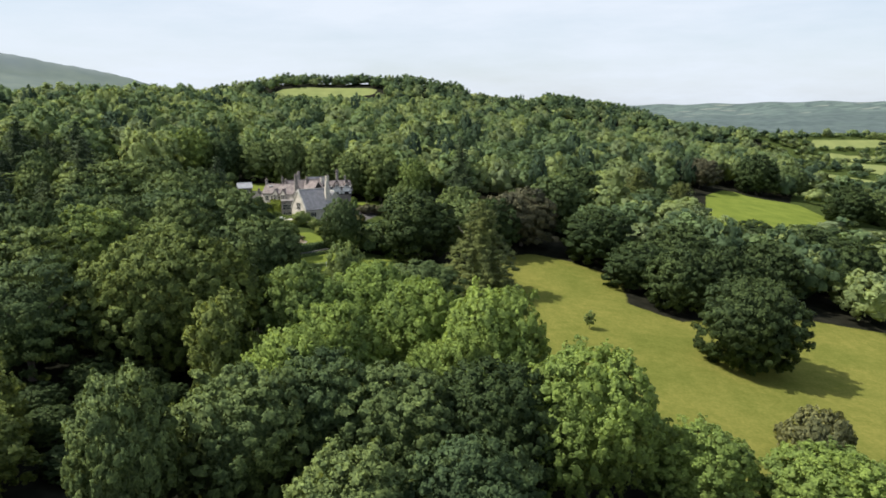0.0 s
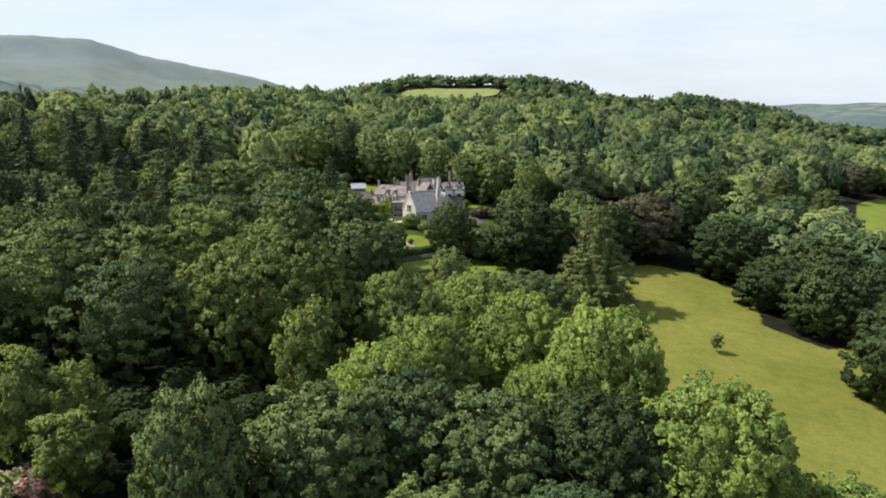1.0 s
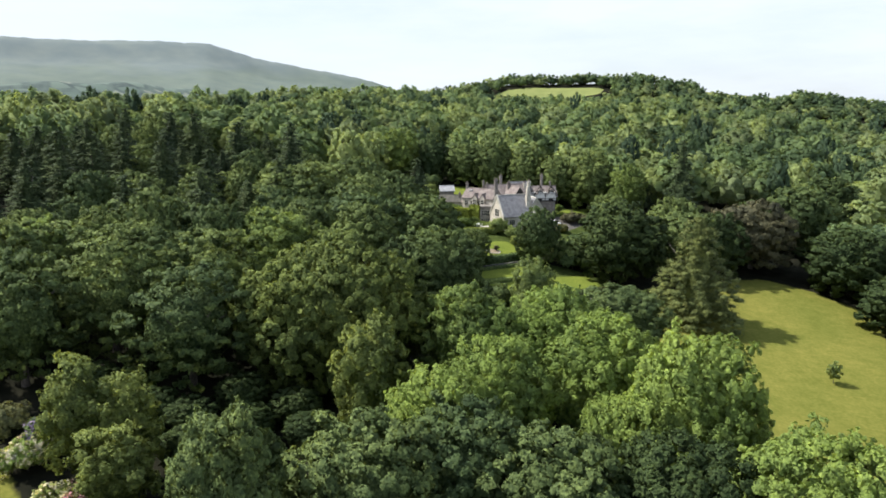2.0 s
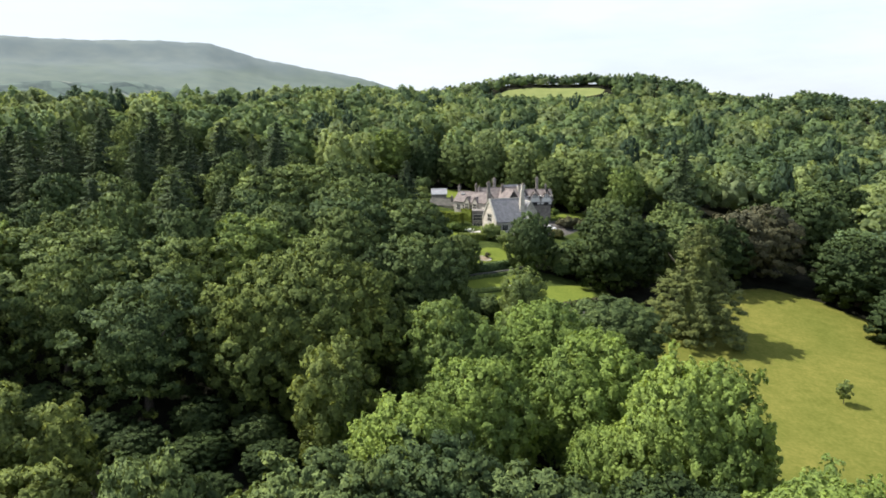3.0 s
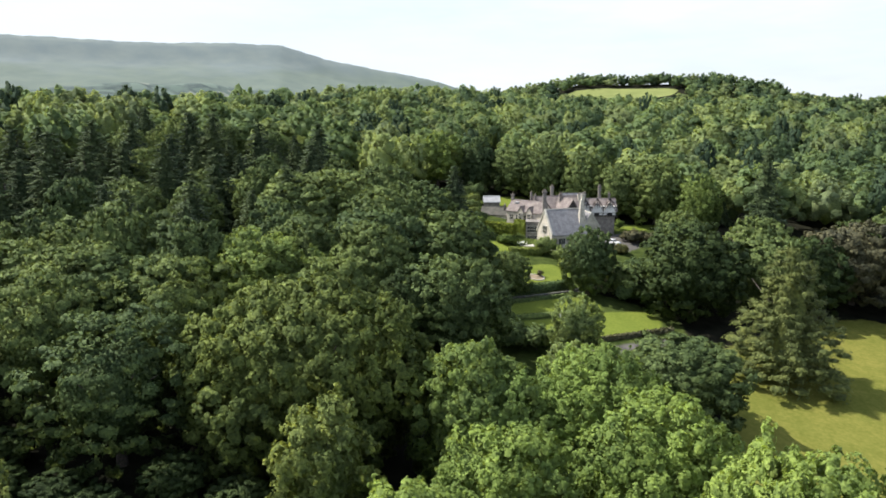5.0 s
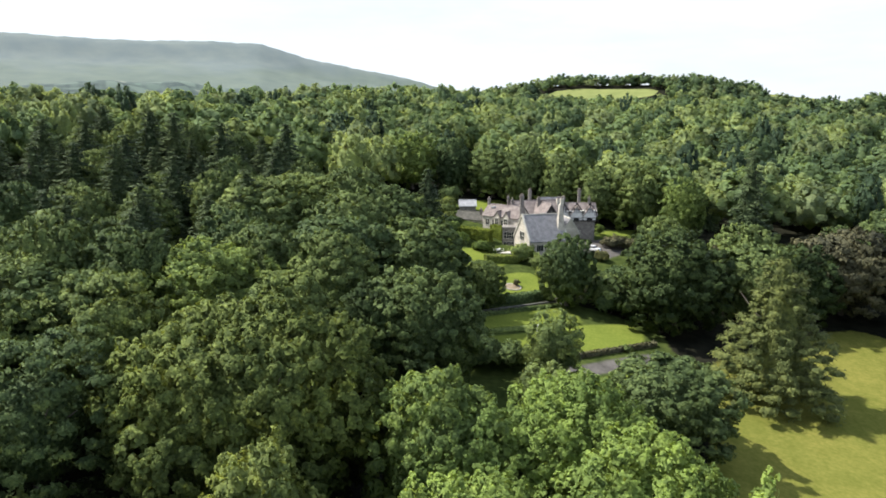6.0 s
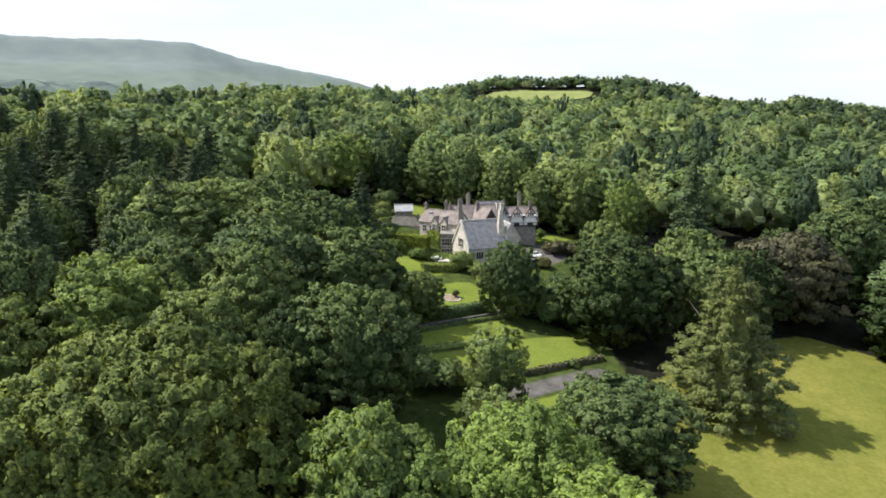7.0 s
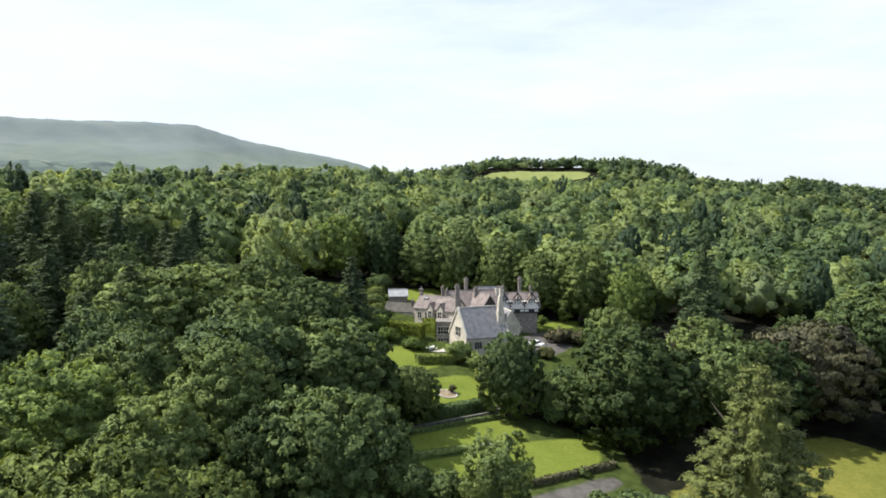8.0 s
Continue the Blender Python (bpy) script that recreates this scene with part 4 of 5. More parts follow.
def block(house, p0, p1, half, base, eaves, ridge, wall, roof, over=0.35, coping=(), gable_face=None):
    """One range of a house: walls with gables, two roof slopes with thickness, a ridge roll, and raised copings."""
    m, L = axis_frame(p0, p1, 0)
    bm = bmesh.new()
    prism_into(bm, [(-half, base), (half, base), (half, eaves), (0, ridge - 0.06), (-half, eaves)], 0, L, m)
    part("wall", bm, wall, house)
    k = (ridge - eaves) / half
    e = 0.0 if coping else over
    for s in (-1, 1):
        bm = bmesh.new()
        o = [(0, ridge + 0.1), (s * (half + over), eaves - k * over + 0.1), (s * (half + over), eaves - k * over - 0.1), (0, ridge - 0.1)]
        prism_into(bm, o if s > 0 else o[::-1], -e, L + e, m)
        bmesh.ops.recalc_face_normals(bm, faces=bm.faces)
        part("roof", bm, roof, house)
    bm = bmesh.new()
    prism_into(bm, [(-0.16, ridge + 0.02), (0.16, ridge + 0.02), (0.08, ridge + 0.24), (-0.08, ridge + 0.24)], -e, L + e, m)
    part("ridge_roll", bm, roof if not coping else COPING, house)
    for end in coping:
        y = 0 if end == 0 else L
        for s in (-1, 1):
            bm = bmesh.new()
            o = [(0, ridge + 0.42), (s * (half + 0.25), eaves - k * 0.25 + 0.42), (s * (half + 0.25), eaves - k * 0.25 - 0.12), (0, ridge - 0.12)]
            prism_into(bm, o, y - 0.24, y + 0.24, m)
            bmesh.ops.recalc_face_normals(bm, faces=bm.faces)
            part("coping", bm, COPING, house)
    return m, L


def window_at(house, x, y, z, face, w, h, lights=3, rows=2, frame_mat=None):
    """A mullioned window in a wall: surround with mullions, and a pane under it. face: the compass turn of its outward side."""
    m = pose(x, y, z, 0, 0, face)
    bm = bmesh.new()
    t = 0.12
    for a, b in (((-w / 2 - t, -0.1, -h / 2 - t), (-w / 2, 0.12, h / 2 + t)), ((w / 2, -0.1, -h / 2 - t), (w / 2 + t, 0.12, h / 2 + t)),
                 ((-w / 2, -0.1, h / 2), (w / 2, 0.12, h / 2 + t)), ((-w / 2, -0.14, -h / 2 - t), (w / 2, 0.12, -h / 2))):
        box_into(bm, a, b, m)
    for i in range(1, lights):
        cx = -w / 2 + w * i / lights
        box_into(bm, (cx - 0.05, -0.06, -h / 2), (cx + 0.05, 0.1, h / 2), m)
    for i in range(1, rows):
        cz = -h / 2 + h * i / rows
        box_into(bm, (-w / 2, -0.05, cz - 0.045), (w / 2, 0.09, cz + 0.045), m)
    win = part("window", bm, frame_mat or COPING, house)
    bm = bmesh.new()
    box_into(bm, (-w / 2, -0.01, -h / 2), (w / 2, 0.08, h / 2), m)
    part("pane", bm, GLASS, win, "dark glass")


def chimney_at(house, x, y, z0, z1, w, d, face, pots=2, mat=None, cap_mat=None):
    """A chimney stack with a stepped head, and pots under it."""
    m = pose(x, y, 0, 0, 0, face)
    w, d = 0.84 * w, 0.84 * d
    bm = bmesh.new()
    box_into(bm, (-w / 2, -d / 2, z0), (w / 2, d / 2, z1 - 0.55), m)
    stack = part("chimney", bm, mat or BRICK, house)
    bm = bmesh.new()
    box_into(bm, (-w / 2 - 0.06, -d / 2 - 0.06, z1 - 0.55), (w / 2 + 0.06, d / 2 + 0.06, z1 - 0.35), m)
    box_into(bm, (-w / 2 - 0.12, -d / 2 - 0.12, z1 - 0.347), (w / 2 + 0.12, d / 2 + 0.12, z1 - 0.12), m)
    box_into(bm, (-w / 2 - 0.05, -d / 2 - 0.05, z1 - 0.117), (w / 2 + 0.05, d / 2 + 0.05, z1), m)
    part("cap", bm, cap_mat or mat or BRICK, stack)
    for i in range(pots):
        bm = bmesh.new()
        cx = (i - (pots - 1) / 2) * min(0.55, w / max(pots, 1))
        bmesh.ops.create_cone(bm, cap_ends=True, segments=10, radius1=0.17, radius2=0.13, depth=0.55, matrix=m @ Matrix.Translation((cx, 0, z1 + 0.27)))
        part("pot", bm, CLAY, stack)


# ---- the manor house ----
HX, HY, HZ = -36.0, 250.0, 15.0


def rel(x, y):
    return (x - HX, y - HY)


def manor_house():
    house = tagged(empty("manor_house", pose(HX, HY, HZ)), "rambling stone manor house with slate and tiled roofs, many chimneys", "house")
    F = 30.0
    # hall with its tall stone gable
    block(house, rel(-35.6, 240.6), rel(-27.0, 247.3), 4.5, -1.5, 4.3, 10.3, STONE, SLATE, 0.3, (0, 1))
    gable = Vector((-35.6, 240.6)), Vector((0.613, -0.79)), Vector((-0.79, -0.613))
    for off, z, w, h, li, ro in ((0.2, 5.0, 2.5, 2.1, 3, 2), (0.2, 1.1, 2.3, 1.9, 3, 2)):
        p = gable[0] + gable[1] * off + gable[2] * 0.03
        window_at(house, *rel(p.x, p.y), z, 37.8 - 90, w, h, li, ro)
    for s in (3.0, 8.0):
        p = Vector((-35.6, 240.6)) + Vector((0.79, 0.613)) * s + Vector((0.613, -0.79)) * 4.52
        window_at(house, *rel(p.x, p.y), 2.3, 37.8, 1.8, 1.6, 3, 1)
    # west range with tall windows under its eaves
    block(house, rel(-48.5, 256.0), rel(-37.6, 251.7), 2.9, -1, 8.3, 11.0, STONE, TILE, 0.3)
    face = math.degrees(math.atan2(-4.3, 10.9))
    a, d, n = Vector((-48.5, 256.0)), Vector((0.93, -0.367)), Vector((-0.367, -0.93))
    for s in (1.6, 3.9, 6.2, 8.6):
        p = a + d * s + n * 2.93
        window_at(house, *rel(p.x, p.y), 6.4, face, 1.25, 1.5, 2, 2)
        window_at(house, *rel(p.x, p.y), 2.2, face, 1.4, 1.9, 2, 2)
    for s in (5.2, 8.2):
        q0, q1 = a + d * s + n * 3.5, a + d * s + n * 0.6
        block(house, rel(q0.x, q0.y), rel(q1.x, q1.y), 0.9, 4.6, 8.3, 9.6, STONE, TILE, 0.12)
        p = a + d * s + n * 3.53
        window_at(house, *rel(p.x, p.y), 6.9, face, 1.1, 1.6, 2, 2)
    # bay between the west range and the hall
    bm = bmesh.new()
    bay = pose(*rel(-40.2, 246.6), 0, 0, 0, 12)
    box_into(bm, (-1.9, -1.8, -1), (1.9, 3.0, 5.9), bay)
    part("bay", bm, DARK_STONE, house)
    bm = bmesh.new()
    box_into(bm, (-2.05, -1.95, 5.9), (2.05, 3.0, 6.35), bay)
    part("parapet", bm, DARK_STONE, house)
    for z in (1.6, 4.2):
        p = bay @ Vector((-0.2, -1.83, z))
        window_at(house, p.x, p.y, z, 12, 2.6, 1.7, 4, 2)
    # main range behind, with a cross gable
    block(house, rel(-42.5, 256.5), rel(-31.0, 263.1), 4.6, -1, 7.2, 12.0, DARK_STONE, TILE, 0.3)
    block(house, rel(-30.6, 253.8), rel(-35.4, 259.4), 2.3, 5, 8.5, 11.9, TIMBER, TILE, 0.35)
    bm = bmesh.new()
    box_into(bm, (-2.0, -1.6, 8.0), (2.0, 1.2, 8.35), pose(*rel(-30.6, 252.6), 0, 0, 0, 35))
    part("flat_roof", bm, LEAD, house, "pale lead flat")
    block(house, rel(-35.0, 262.0), rel(-29.6, 265.2), 3.4, 2, 8.8, 12.6, DARK_STONE, SLATE, 0.3)
    # timber-framed range with three gables over a stone ground floor
    f = 20.0
    m = pose(*rel(-30.3, 261.23), 1.2, 0, 0, f)
    W = 11.2
    bm = bmesh.new()
    box_into(bm, (0.25, 0.3, -2.5), (W - 0.25, 6.0, 5.3), m)
    part("wall", bm, DARK_STONE, house)
    bm = bmesh.new()
    box_into(bm, (0, 0, 5.3), (W, 6.0, 8.0), m)
    upper = part("upper_wall", bm, PLASTER, house, "white plaster between black timbers")
    a0, a1 = m @ Vector((-0.3, 3.4, 0)), m @ Vector((W + 0.3, 3.4, 0))
    block(house, (a0.x, a0.y), (a1.x, a1.y), 3.3, 7.4, 7.9, 11.0, PLASTER, TILE, 0.2)
    for i in range(3):
        cx = W * (i + 0.5) / 3
        g0, g1 = m @ Vector((cx, -0.28, 0)), m @ Vector((cx, 3.2, 0))
        block(house, (g0.x, g0.y), (g1.x, g1.y), W / 6 - 0.08, 7.3, 7.8, 10.5, PLASTER, TILE, 0.12)
        k = (10.2 - 8.0) / (W / 6 - 0.08)
        for s in (-1, 1):
            bm = bmesh.new()
            prism_into(bm, [(0, 10.45), (s * W / 6, 7.7), (s * W / 6, 7.4), (0, 9.95)], -0.42, -0.3, m @ Matrix.Translation((cx, 0, 0)))
            bmesh.ops.recalc_face_normals(bm, faces=bm.faces)
            part("bargeboard", bm, TIMBER, upper)
        for x0, x1, z0, z1 in ((cx - 0.1, cx + 0.1, 7.4, 9.9), (cx - 0.95, cx + 0.95, 8.3, 8.52), (cx - 0.72, cx - 0.54, 7.4, 8.9), (cx + 0.54, cx + 0.72, 7.4, 8.9)):
            bm = bmesh.new()
            box_into(bm, (x0, -0.36, z0), (x1, -0.285, z1), m)
            part("timber", bm, TIMBER, upper)
        p = m @ Vector((cx, -0.05, 0))
        window_at(house, p.x, p.y, 6.75, f, 1.25, 0.95, 3, 1, TIMBER)
    for x0, x1, z0, z1 in [(W * i / 12 - 0.1, W * i / 12 + 0.1, 5.35 + 0.67 * (i % 2), 7.6) for i in range(13)] + [(-0.08, W + 0.08, 7.4, 7.62), (-0.08, W + 0.08, 5.9, 6.02)]:
        bm = bmesh.new()
        box_into(bm, (x0, -0.09, z0), (x1, -0.003, z1), m)
        part("timber", bm, TIMBER, upper)
    bm = bmesh.new()
    box_into(bm, (-0.15, -0.16, 5.02), (W + 0.15, 0.28, 5.34), m)
    part("jetty_beam", bm, TIMBER, upper, "dark jetty beam")
    for cx in (2.0, 6.0):
        p = m @ Vector((cx, 0.27, 0))
        window_at(house, p.x, p.y, 2.6, f, 1.7, 1.7, 3, 2)
    # small cross wing and battered stack at the hall's far end
    block(house, rel(-23.9, 245.6), rel(-26.6, 250.8), 2.2, -1.5, 5.6, 9.2, STONE, SLATE, 0.25, (0,))
    bm = bmesh.new()
    s0 = pose(*rel(-26.4, 244.9), 0, 0, 0, F)
    lo = [s0 @ Vector(p) for p in ((-1.5, -1.6, -1), (1.3, -1.6, -1), (1.3, 1.3, -1), (-1.5, 1.3, -1))]
    up = [s0 @ Vector(p) for p in ((-0.42, -0.1, 13.0), (0.42, -0.1, 13.0), (0.42, 0.7, 13.0), (-0.42, 0.7, 13.0))]
    va, vb = [bm.verts.new(p) for p in lo], [bm.verts.new(p) for p in up]
    bm.faces.new(va[::-1]), bm.faces.new(vb)
    for i in range(4):
        bm.faces.new((va[i], va[(i + 1) % 4], vb[(i + 1) % 4], vb[i]))
    part("battered_stack", bm, STONE, house)
    chimney_at(house, *rel(-26.35, 245.3), 12.9, 14.5, 0.95, 0.95, F, 2, STONE)
    # low service range to the west
    block(house, rel(-60.0, 263.6), rel(-50.0, 262.6), 2.3, -1, 5.7, 7.6, STONE, MOSSY, 0.25)
    block(house, rel(-51.0, 263.4), rel(-45.2, 256.2), 2.4, -1, 5.8, 8.0, DARK_STONE, TILE, 0.25)
    for s in (2.0, 4.2, 6.4):
        p = Vector((-60.0, 263.6)) + Vector((0.995, -0.0995)) * s + Vector((-0.0995, -0.995)) * 2.33
        window_at(house, *rel(p.x, p.y), 4.3, -5.7, 1.1, 1.2, 2, 2)
    # chimneys
    chimney_at(house, *rel(-36.7, 244.6), 7.0, 14.9, 1.1, 0.8, F, 3)
    chimney_at(house, *rel(-25.2, 268.2), 10, 14.6, 0.9, 0.75, F, 2)
    chimney_at(house, *rel(-43.2, 256.6), 9, 13.2, 0.6, 0.6, F, 1)
    chimney_at(house, *rel(-41.9, 256.0), 9, 12.5, 0.5, 0.5, F, 1)
    chimney_at(house, *rel(-38.4, 262.6), 8, 14.6, 1.0, 0.7, F, 2, DARK_STONE)
    chimney_at(house, *rel(-34.8, 257.6), 9, 13.0, 0.9, 0.6, F, 2)
    chimney_at(house, *rel(-30.2, 262.4), 10, 12.5, 0.9, 0.9, F, 2, STONE)
    chimney_at(house, *rel(-28.8, 263.4), 10, 12.8, 0.8, 0.8, F, 2)
    chimney_at(house, *rel(-48.6, 256.0), 7, 12.6, 0.8, 0.8, face, 1)
    chimney_at(house, *rel(-46.8, 254.4), 7, 10.6, 1.3, 0.9, face, 0, STONE, LEAD)
    chimney_at(house, *rel(-37.0, 247.8), 7, 11.4, 1.1, 0.7, F, 2)
    chimney_at(house, *rel(-52.6, 262.0), 5, 8.6, 0.7, 0.7, 0, 1)
    chimney_at(house, *rel(-22.2, 267.2), 9, 12.6, 0.6, 0.5, f, 1)
    return house


manor_house()


def outbuilding():
    shed = tagged(empty("outbuilding", pose(-60.0, 272.6, 18.0)), "small stone outbuilding with a pale pitched roof behind the house", "outbuilding")
    block(shed, (-2.4, -0.4), (2.2, 1.4), 1.6, -1, 5.3, 6.8, DARK_STONE, LEAD, 0.3)
    window_at(shed, 0.42, -1.05, 2.9, 21.4, 1.0, 1.1, 2, 2)


outbuilding()


# ---- garden ----
def leafy(name, label, category, x, y, R, h, leaf, counts=(12, 9, 14), size=0.2, flowers=None, share=0.35, z=None):
    """A bush: lobed leaf masses, some sprays in flower where it blooms."""
    r = np.random.default_rng(int(abs(x * 13 + y * 7)) + 5)
    bush = tagged(empty(name, pose(x, y, float(ground_z(x, y)) - 0.1 if z is None else z)), label, category)
    v, q, t, nor = broad_crown(r, R, h, 0.0, *counts, size, 0.15, -0.3, 0.4)
    if flowers is None:
        raw("leaves", v, q, t, [leaf], bush, normals=nor)
    else:
        slots = (r.random(len(t)) < share).astype(int)
        raw("leaves", v, q, t, [leaf, flowers], bush, slots, normals=nor)
    tv, tq = tube([(0, 0, -0.3), (0, 0, h * 0.5)], [0.12, 0.05], 6)
    raw("stem", tv, tq, None, [BARK], bush)
    return bush


def hedge(label, p0, p1, width, h, leaf, n=900, size=0.17, z=None, name="hedge"):
    """A clipped hedge: a leafy wall with slightly uneven sides."""
    r = np.random.default_rng(int(abs(p0[0] * 31 + p1[1] * 17)))
    x, y = (p0[0] + p1[0]) / 2, (p0[1] + p1[1]) / 2
    L, a = math.hypot(p1[0] - p0[0], p1[1] - p0[1]), math.atan2(p1[1] - p0[1], p1[0] - p0[0])
    zz = float(ground_z(x, y)) if z is None else z
    ob = tagged(empty(name, pose(x, y, zz, 0, 0, math.degrees(a))), label, "hedge")
    tilt = (float(ground_z(*p1)) - float(ground_z(*p0))) / L if z is None else 0.0
    side = r.choice(5, n, p=np.array([L * width, L * h, L * h, width * h, width * h]) / (L * width + 2 * L * h + 2 * width * h))
    u, v, w = r.uniform(-0.5, 0.5, n) * L, r.uniform(-0.5, 0.5, n) * width, r.uniform(0, 1, n) * h
    p, nor = np.stack([u, v, w], -1), r.normal(size=(n, 3)) * 0.5
    for k, (ax, val, d) in enumerate(((2, h, (0, 0, 1)), (1, -width / 2, (0, -1, 0)), (1, width / 2, (0, 1, 0)), (0, -L / 2, (-1, 0, 0)), (0, L / 2, (1, 0, 0)))):
        p[side == k, ax] = val
        nor[side == k] += d
    p += r.normal(size=p.shape) * 0.09
    p[:, 2] += tilt * p[:, 0]
    cv, cq = cards(p, unit(nor), np.full(n, size), r)
    xs = np.linspace(-L / 2, L / 2, 7)
    ring = np.array([(-width / 2, -0.6), (width / 2, -0.6), (width / 2, h), (-width / 2, h)]) * [0.94, 0.96]
    bv = np.array([(xx, yy, z0 + tilt * xx) for xx in xs for yy, z0 in ring]) + r.normal(size=(28, 3)) * 0.04
    bq = [(4 * i + j, 4 * i + (j + 1) % 4, 4 * i + 4 + (j + 1) % 4, 4 * i + 4 + j) for i in range(6) for j in range(4)] + [(0, 1, 2, 3), (27, 26, 25, 24)]
    raw("leaves", np.concatenate([cv, bv]), np.concatenate([cq, np.array(bq) + len(cv)]), None, [leaf], ob)
    return ob


WALL_N = [0]


def garden_wall(p0, p1, h, thick=0.5, mat=None, cap=0.12):
    """A retaining wall that follows the ground, with a coping."""
    WALL_N[0] += 1
    wall = tagged(empty(f"wall_garden_{WALL_N[0]}", pose(0, 0, 0)), "low rubble-stone retaining wall along the garden bank", "wall", kind="structure")
    n = max(2, int(math.dist(p0, p1) / 2.5))
    d = (Vector(p1) - Vector(p0)).normalized()
    side = Vector((-d.y, d.x)) * thick / 2
    for name, lo, hi, grow_by, m in (("stonework", -0.8, h, 1.0, mat or SHADE_WALL), ("coping", h, h + cap, 1.25, SHADE_WALL)):
        bm = bmesh.new()
        rows = []
        for i in range(n + 1):
            p = Vector(p0).lerp(Vector(p1), i / n)
            z = float(ground_z(p.x, p.y))
            s = side * grow_by
            rows.append([bm.verts.new((p.x + sx * s.x, p.y + sx * s.y, z + zz)) for sx, zz in ((-1, lo), (1, lo), (1, hi), (-1, hi))])
        for a, b in zip(rows, rows[1:]):
            for j in range(4):
                bm.faces.new((a[j], a[(j + 1) % 4], b[(j + 1) % 4], b[j]))
        bm.faces.new(rows[0]), bm.faces.new(rows[-1][::-1])
        bmesh.ops.recalc_face_normals(bm, faces=bm.faces)
        part(name, bm, m, wall)


garden_wall((-33.6, 194.6), (-21.0, 209.0), 0.6)
hedge("rough dark hedge along the top of the garden bank", (-34.6, 198.5), (-23.2, 211.6), 2.2, 1.7, LEAF["oak"], 1700, 0.2)
# Leafy strip added so the sunlit wall face looks as dark as shade.
hedge("low dark leaf strip added to cover the garden wall's lit foot", (-33.2, 193.6), (-20.2, 208.2), 0.9, 0.62, LEAF["oak"], 1100, 0.15)
# Copper leaf colour here stands for the hedge's shaded side.
hedge("clipped hedge along the lower lawn's edge, leaf tone darkened for shade", (-12.6, 184.6), (0.2, 198.2), 0.9, 0.9, LEAF["copper"], 1200)
hedge("clipped green hedge below the house terrace", (-41.6, 227.2), (-34.8, 232.0), 2.4, 1.7, LEAF["larch"], 1300)
hedge("low dark box edging between the two lawns", (-31.0, 185.6), (-16.6, 198.6), 1.1, 0.6, LEAF["oak"], 900, 0.14)
hedge("golden-green climber covering a garden wall", (-54.0, 246.0), (-44.8, 243.6), 2.6, 5.0, LEAF["vine"], 3200, 0.24, 15.6)
hedge("golden-green climber over the service range's wall", (-46.0, 250.2), (-42.2, 247.6), 1.6, 5.6, LEAF["vine"], 1300, 0.22, 15.4)
leafy("bush", "low rounded green bush on the west lawn", "bush", -44.6, 235.6, 3.4, 2.6, LEAF["hedge"])
leafy("bush", "low rounded green bush on the west lawn", "bush", -51.5, 238.0, 3.0, 3.0, LEAF["hedge"])
leafy("bush", "bushy shrub with rusty tips under the stone gable", "bush", -33.6, 233.6, 3.4, 4.6, LEAF["birch"])
leafy("bush", "dark evergreen bush at the garden's corner", "bush", -28.8, 230.2, 2.6, 3.4, LEAF["oak"])
leafy("bush", "pale green rounded bush beside the garden lawn", "bush", -26.2, 224.4, 2.2, 2.8, LEAF["larch"])
leafy("bush", "small conical shrub in the garden bed", "bush", -31.0, 214.9, 0.8, 1.8, LEAF["copper"], (7, 6, 9), 0.12)
leafy("topiary_bush", "clipped green topiary ball beside the house", "bush", -19.6, 272.6, 1.5, 3.2, LEAF["hedge"], (10, 7, 10), 0.14)
leafy("bush", "dark purple-brown smoke bush by the drive", "bush", -14.2, 260.4, 4.2, 3.6, LEAF["copper"])
leafy("bush", "dark purple-brown smoke bush by the drive", "bush", -9.5, 262.0, 3.6, 3.6, LEAF["copper"])
leafy("bush", "golden shrub beside the parked car", "bush", -24.0, 250.4, 1.9, 3.0, LEAF["vine"])
leafy("bush", "feathery grey-green bush by the drive", "bush", -16.0, 247.0, 2.4, 2.6, LEAF["shrub"])
for x, y, R, h in ((-27.5, 172.5, 4.0, 5.0), (-22.5, 174.5, 3.6, 4.6), (-31.5, 177.5, 4.4, 6.0), (-35.0, 184.0, 4.0, 5.5), (-9.5, 210.5, 4.0, 5.0), (-5.0, 211.5, 4.6, 6.5), (-11.5, 215.0, 4.6, 7.0), (-3.0, 226.0, 4.6, 6.0), (-10.0, 228.0, 4.0, 5.0), (-14.0, 222.0, 3.6, 5.0), (-16.5, 181.0, 2.2, 2.4)):
    leafy("bush", "dark green shrub in the shade beside the lawns", "bush", x, y, R, h, LEAF["oak"], (14, 9, 14), 0.22)
leafy("bush", "small pale garden shrub between the two lawns", "bush", -16.2, 200.4, 1.0, 1.8, LEAF["birch"], (7, 6, 9), 0.12)
leafy("bush", "dark low shrub at the lower lawn's corner", "bush", -4.6, 192.2, 1.2, 1.4, LEAF["oak"], (7, 6, 9), 0.14)
for x, y, R, h, tone in ((-66, 244, 3.6, 4.4, "oak"), (-70, 251, 4.0, 5.0, "larch"), (-63, 250, 3.0, 3.4, "hedge"), (-67, 258, 3.4, 4.0, "oak"), (-57, 243, 2.6, 3.2, "hedge"), (-72, 262, 3.6, 4.6, "oak")):
    leafy("bush", "leafy garden shrub on the slope west of the house", "bush", x, y, R, h, LEAF[tone], (14, 9, 14), 0.22)
